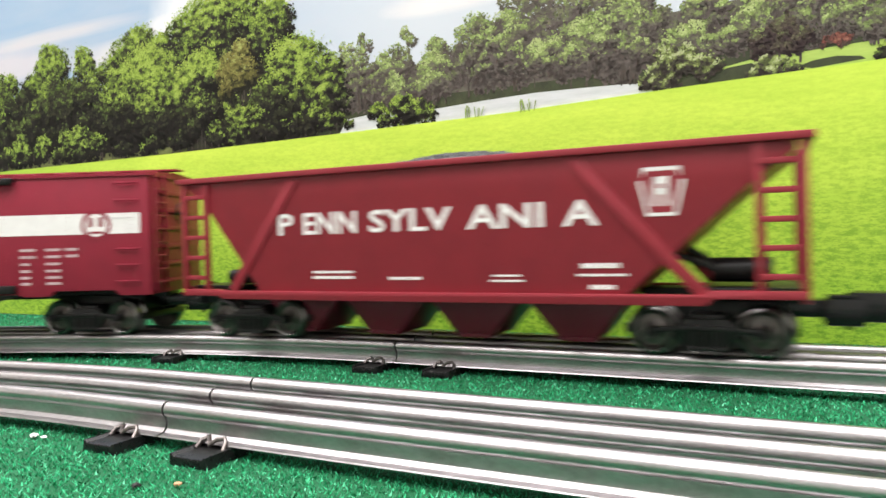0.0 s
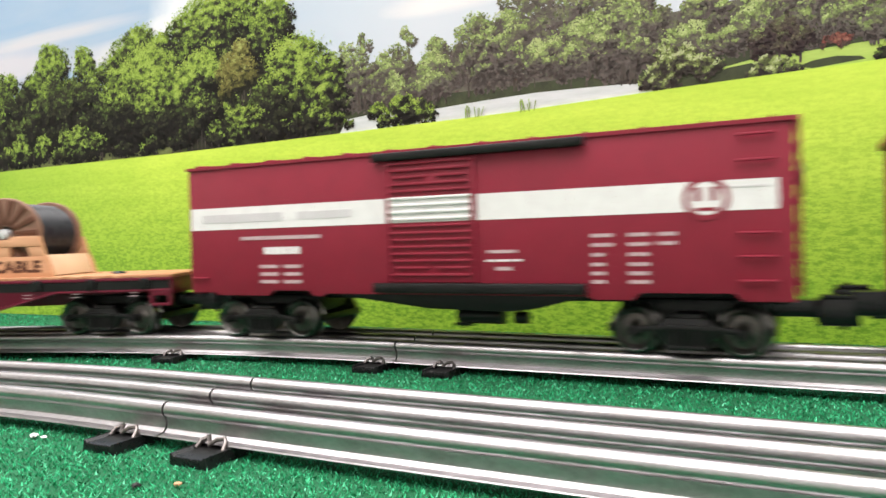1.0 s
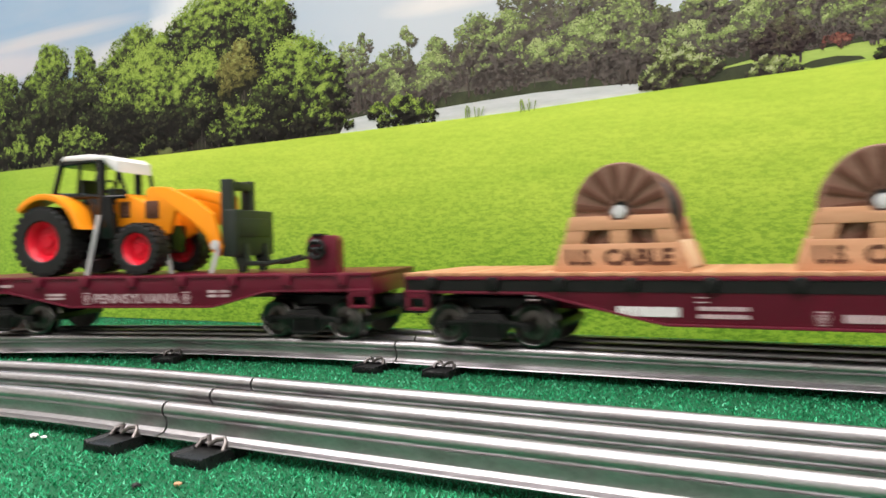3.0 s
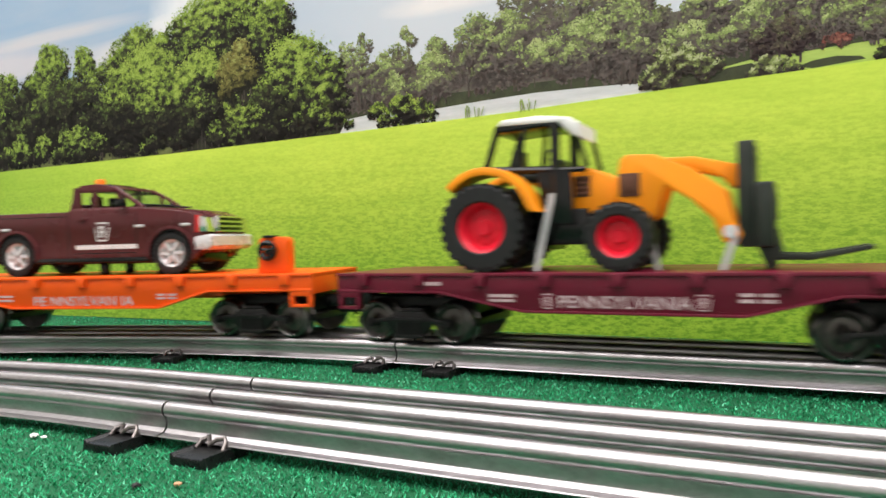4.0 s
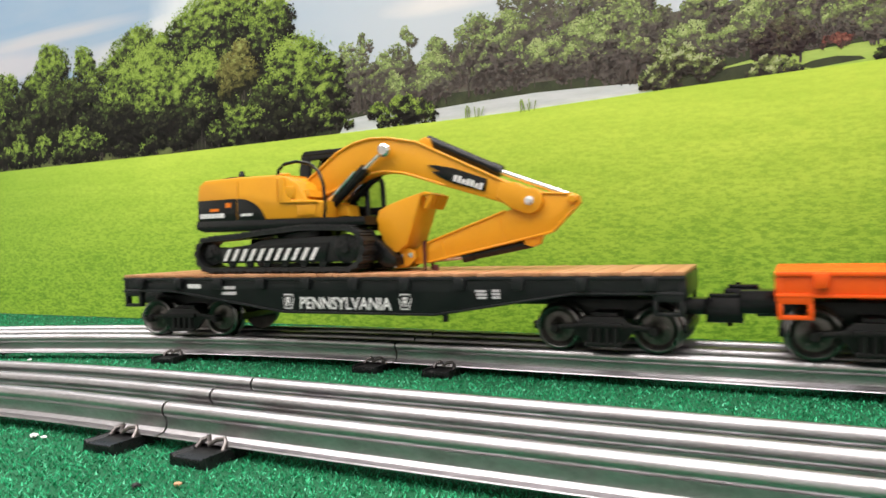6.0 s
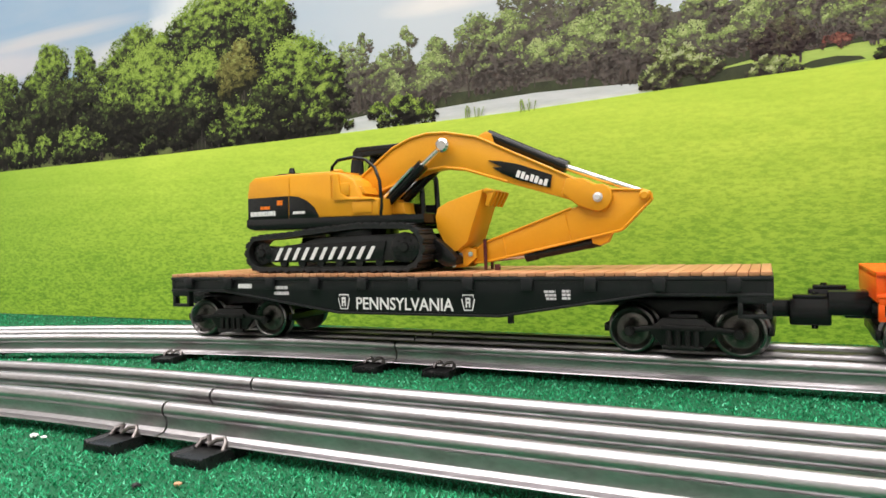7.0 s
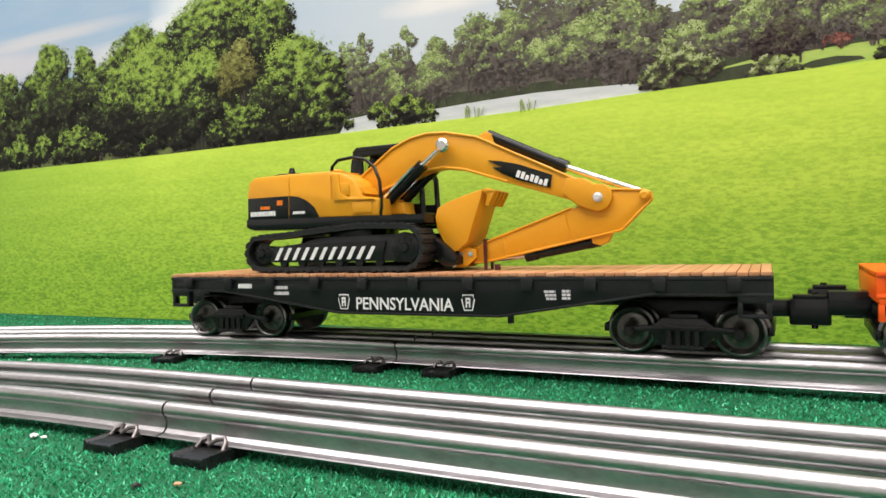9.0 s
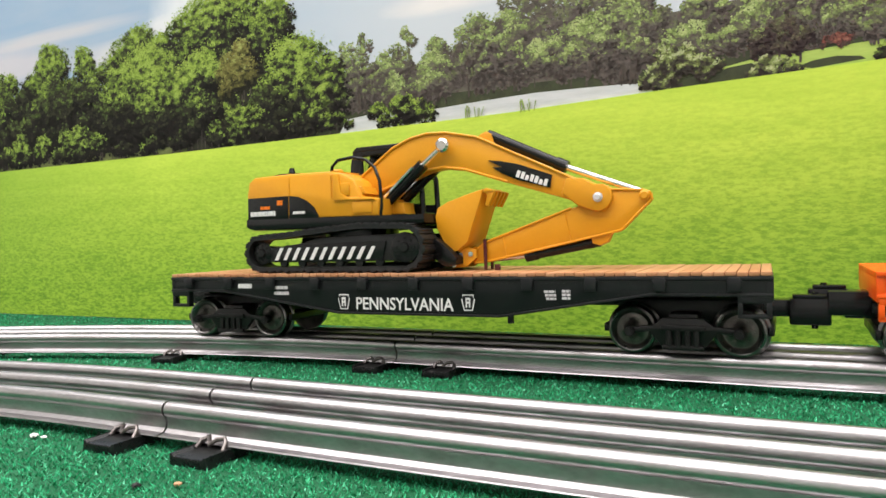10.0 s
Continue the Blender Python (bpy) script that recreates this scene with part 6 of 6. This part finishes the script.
    stick = [(62, 55.2), (64, 60.6), (70, 61.4), (86.8, 60.2), (89.6, 59.2), (90, 56.6), (78.6, 45.2), (72, 43.8), (24, 33.8), (17.6, 33.2), (17, 37.6), (22, 41.6), (59, 54.4)]
    prism(bm, stick, -7.8, -2.2, 0.6)
    st = part("stick", bm, YELLOW, root)
    bm = B()
    for a, b in zip(stick, stick[1:]):
        tube(bm, [(a[0], -7.9, a[1]), (b[0], -7.9, b[1])], 0.5, 6)
    tube(bm, [(56.4, -7.9, 53), (58.4, -7.9, 41.4)], 0.35, 6)
    tube(bm, [(30, -7.9, 43.8), (31.4, -7.9, 36)], 0.35, 6)
    part("stick_rib", bm, YELLOW, st)
    bm = B()
    prism(bm, [(66, 44), (67, 40.4), (70, 39.4), (73, 40.6), (75, 45)], -7.4, -2.6, 0.4)
    part("stick_lug", bm, YELLOW, st)
    bm = B()
    lathe(bm, [(0, 1.6), (1.2, 1.6), (2.0, 1.0), (2.0, 0), (0, 0)], (87.4, -7.8, 58.2), (0, -1, 0), 16)
    part("pivot_bolt", bm, YELLOW, st)
    # bucket, seen from its side and mouth
    bu = None
    for y0, y1 in ((-14, -12.8), (4.8, 6)):
        bm = B()
        prism(bm, [(2.2, 53.0), (3.4, 56.6), (8, 59.0), (17, 61.8), (24, 63.6), (22, 57), (16.6, 42), (12, 38.4), (9.4, 38.2), (6.6, 41), (3.0, 48)], y0, y1, 0.3)
        o = part("bucket_cheek", bm, YELLOW, root)
        bu = bu or o
    bm = B()
    back = [(2.2, 53.0), (3.4, 56.6), (8, 59.0), (17, 61.8), (25.0, 64.0), (28.2, 62.8), (23.6, 62.2), (17, 60.4), (8.6, 57.6), (4.6, 55.6), (3.6, 52.6), (4.4, 48.4), (7.6, 42), (9.8, 39.6), (9.4, 38.2), (6.6, 41), (3.0, 48)]
    prism(bm, back, -13, 5, 0.2)
    prism(bm, [(12, 38.4), (16.6, 42), (22, 57), (24, 63.6), (22.6, 63.0), (20.6, 57), (15.2, 42.6), (11, 39.6)], -13, 5, 0.2)
    for k in range(5):
        y = -12.4 + k * 4.1
        prism(bm, [(23, 63.6), (28.4, 62.6), (28.2, 61.6), (25.4, 56.6), (24.2, 57.0), (25.2, 61)], y, y + 1.8, 0.2)
    part("bucket_shell", bm, YELLOW, root, "yellow bucket with teeth")
    bm = B()
    prism(bm, [(6.2, 40.4), (7.2, 33), (8.6, 30.9), (14.4, 31.6), (19, 35.4), (18.6, 38.6), (15, 40), (10, 38.6)], -10.4, -8.2, 0.4)
    prism(bm, [(6.2, 40.4), (7.2, 33), (8.6, 30.9), (14.4, 31.6), (19, 35.4), (18.6, 38.6), (15, 40), (10, 38.6)], -1.8, 0.4, 0.4)
    link = part("bucket_link", bm, YELLOW, root)
    bm = B()
    for x, z in ((9, 32.6), (12, 36.6), (16.6, 37)):
        rod(bm, (x, -10.9, z), (x, 0.8, z), 1.1, 10)
    part("link_pin", bm, CHROME, link)
    # rams
    for y in (-11.6, 1.6):
        bm = B()
        rod(bm, (-23.4, y, 59.0), (-5.4, y, 74.4), 2.3, 14)
        rod(bm, (-8.2, y, 72.0), (-4.0, y, 75.6), 2.7, 14)
        ram = part("boom_ram", bm, GLOSSBLACK, root, "black boom ram")
        bm = B()
        rod(bm, (-4.0, y, 75.6), (5.6, y, 83.0), 1.2, 12)
        rod(bm, (-22, y - 2.2, 62.4), (-8, y - 2.2, 74.4), 0.75, 8)
        part("ram_rod", bm, CHROME, ram)
    bm = B()
    rod(bm, (23.6, -5, 86.8), (55.6, -5, 71.6), 2.3, 14)
    rod(bm, (52.6, -5, 73.0), (57.0, -5, 70.9), 2.7, 14)
    ram = part("stick_ram", bm, GLOSSBLACK, root, "black stick ram")
    bm = B()
    rod(bm, (57.0, -5, 70.9), (87.2, -5, 59.2), 1.3, 12)
    part("ram_rod", bm, CHROME, ram)
    bm = B()
    rod(bm, (40, -5, 35.8), (69.6, -5, 41.0), 2.1, 14)
    rod(bm, (39, -5, 35.6), (44, -5, 36.5), 2.5, 14)
    ram = part("bucket_ram", bm, GLOSSBLACK, root, "black bucket ram")
    bm = B()
    rod(bm, (16, -5, 34.0), (40, -5, 35.8), 1.2, 12)
    part("ram_rod", bm, CHROME, ram)
    bm = B()
    for y in (-8.9, -1.3):
        tube(bm, [(22.6, y, 30.2), (22.4, y, 42.4)], 0.8, 6)
    tube(bm, [(22.4, -8.9, 42.4), (22.4, -1.3, 42.4)], 0.8, 6)
    box(bm, 26.6, 29, -9.6, -8.4, 30.1, 32.6, 0.3)
    part("tie_band", bm, TRUCKRED, root, "dark tie-down band over the stick")
    bm = B()
    prism(bm, [(-24, 55), (-14, 55), (-15, 60), (-20, 61)], -10, 0, 0.5)
    part("boom_foot", bm, YELLOW, root)
    carry(root, BLACK_CAR, -40, 30.1)


excavator()
bpy.data.objects.remove(TRUCK)
bpy.data.objects.remove(WHEELSET)


# ---- movement: the train slows and stops ----
WAY_LEFT = [(0, 1467), (0.5, 1320.5), (1, 1174), (1.5, 1049), (2, 922), (2.5, 807.5), (3, 690), (3.5, 573), (4, 458), (4.5, 342.5), (5, 222.5), (5.5, 113), (5.7, 74), (5.9, 41), (6.1, 17.5), (6.3, 4.3), (6.5, 0), (10, 0)]


def way_left(t):
    """Millimetres that the train has still to go at t seconds."""
    if t >= 6.5:
        return 0.0
    k = max(i for i in range(len(WAY_LEFT)) if WAY_LEFT[i][0] <= t)

    def slope(i):
        if i == 0:
            return -293.0
        if WAY_LEFT[i][0] >= 6.5:
            return 0.0
        (a, b), (c, d) = WAY_LEFT[i - 1], WAY_LEFT[i + 1]
        return (d - b) / (c - a)

    (a, b), (c, d) = WAY_LEFT[k], WAY_LEFT[k + 1]
    h = c - a
    f = (t - a) / h
    return (2 * f ** 3 - 3 * f ** 2 + 1) * b + (f ** 3 - 2 * f * f + f) * h * slope(k) + (3 * f * f - 2 * f ** 3) * d + (f ** 3 - f * f) * h * slope(k + 1)


def car_pose(place, T, t):
    s = place - way_left(t)
    a, ha = along(J_FAR, R_FAR, (s - T) * MM, 0, S_FAR)
    b, hb = along(J_FAR, R_FAR, (s + T) * MM, 0, S_FAR)
    d = b - a
    turn = math.atan2(d.y, d.x)
    return Matrix.Translation((a + b) / 2 + UP * RAIL_TOP) @ Matrix.Rotation(turn, 4, "Z"), math.atan2(ha.y, ha.x) - turn, math.atan2(hb.y, hb.x) - turn


def motions():
    coarse = [i / 10 for i in range(66)] + [10.0]
    every = [i / 30 for i in range(196)] + [10.0]
    poses = {}
    for root, place, T, trucks, wheels in RUN:
        rows = [(t, *car_pose(place, T, t)) for t in coarse]
        poses[root] = rows
        walk(root, [(t, m) for t, m, a, b in rows])
        for (tr, x), k in zip(trucks, (2, 3)):
            walk(tr, [(r[0], pose(x * MM, 0, 0) @ Matrix.Rotation(r[k], 4, "Z")) for r in rows])
        for w, a in wheels:
            walk(w, [(t, pose(a * MM, 0, WHEEL_R * MM) @ Matrix.Rotation((WAY_LEFT[0][1] - way_left(t)) / WHEEL_R, 4, "Y")) for t in every])
    for load, car_root, on in CARRIED:
        walk(load, [(r[0], r[1] @ on) for r in poses[car_root]])


motions()
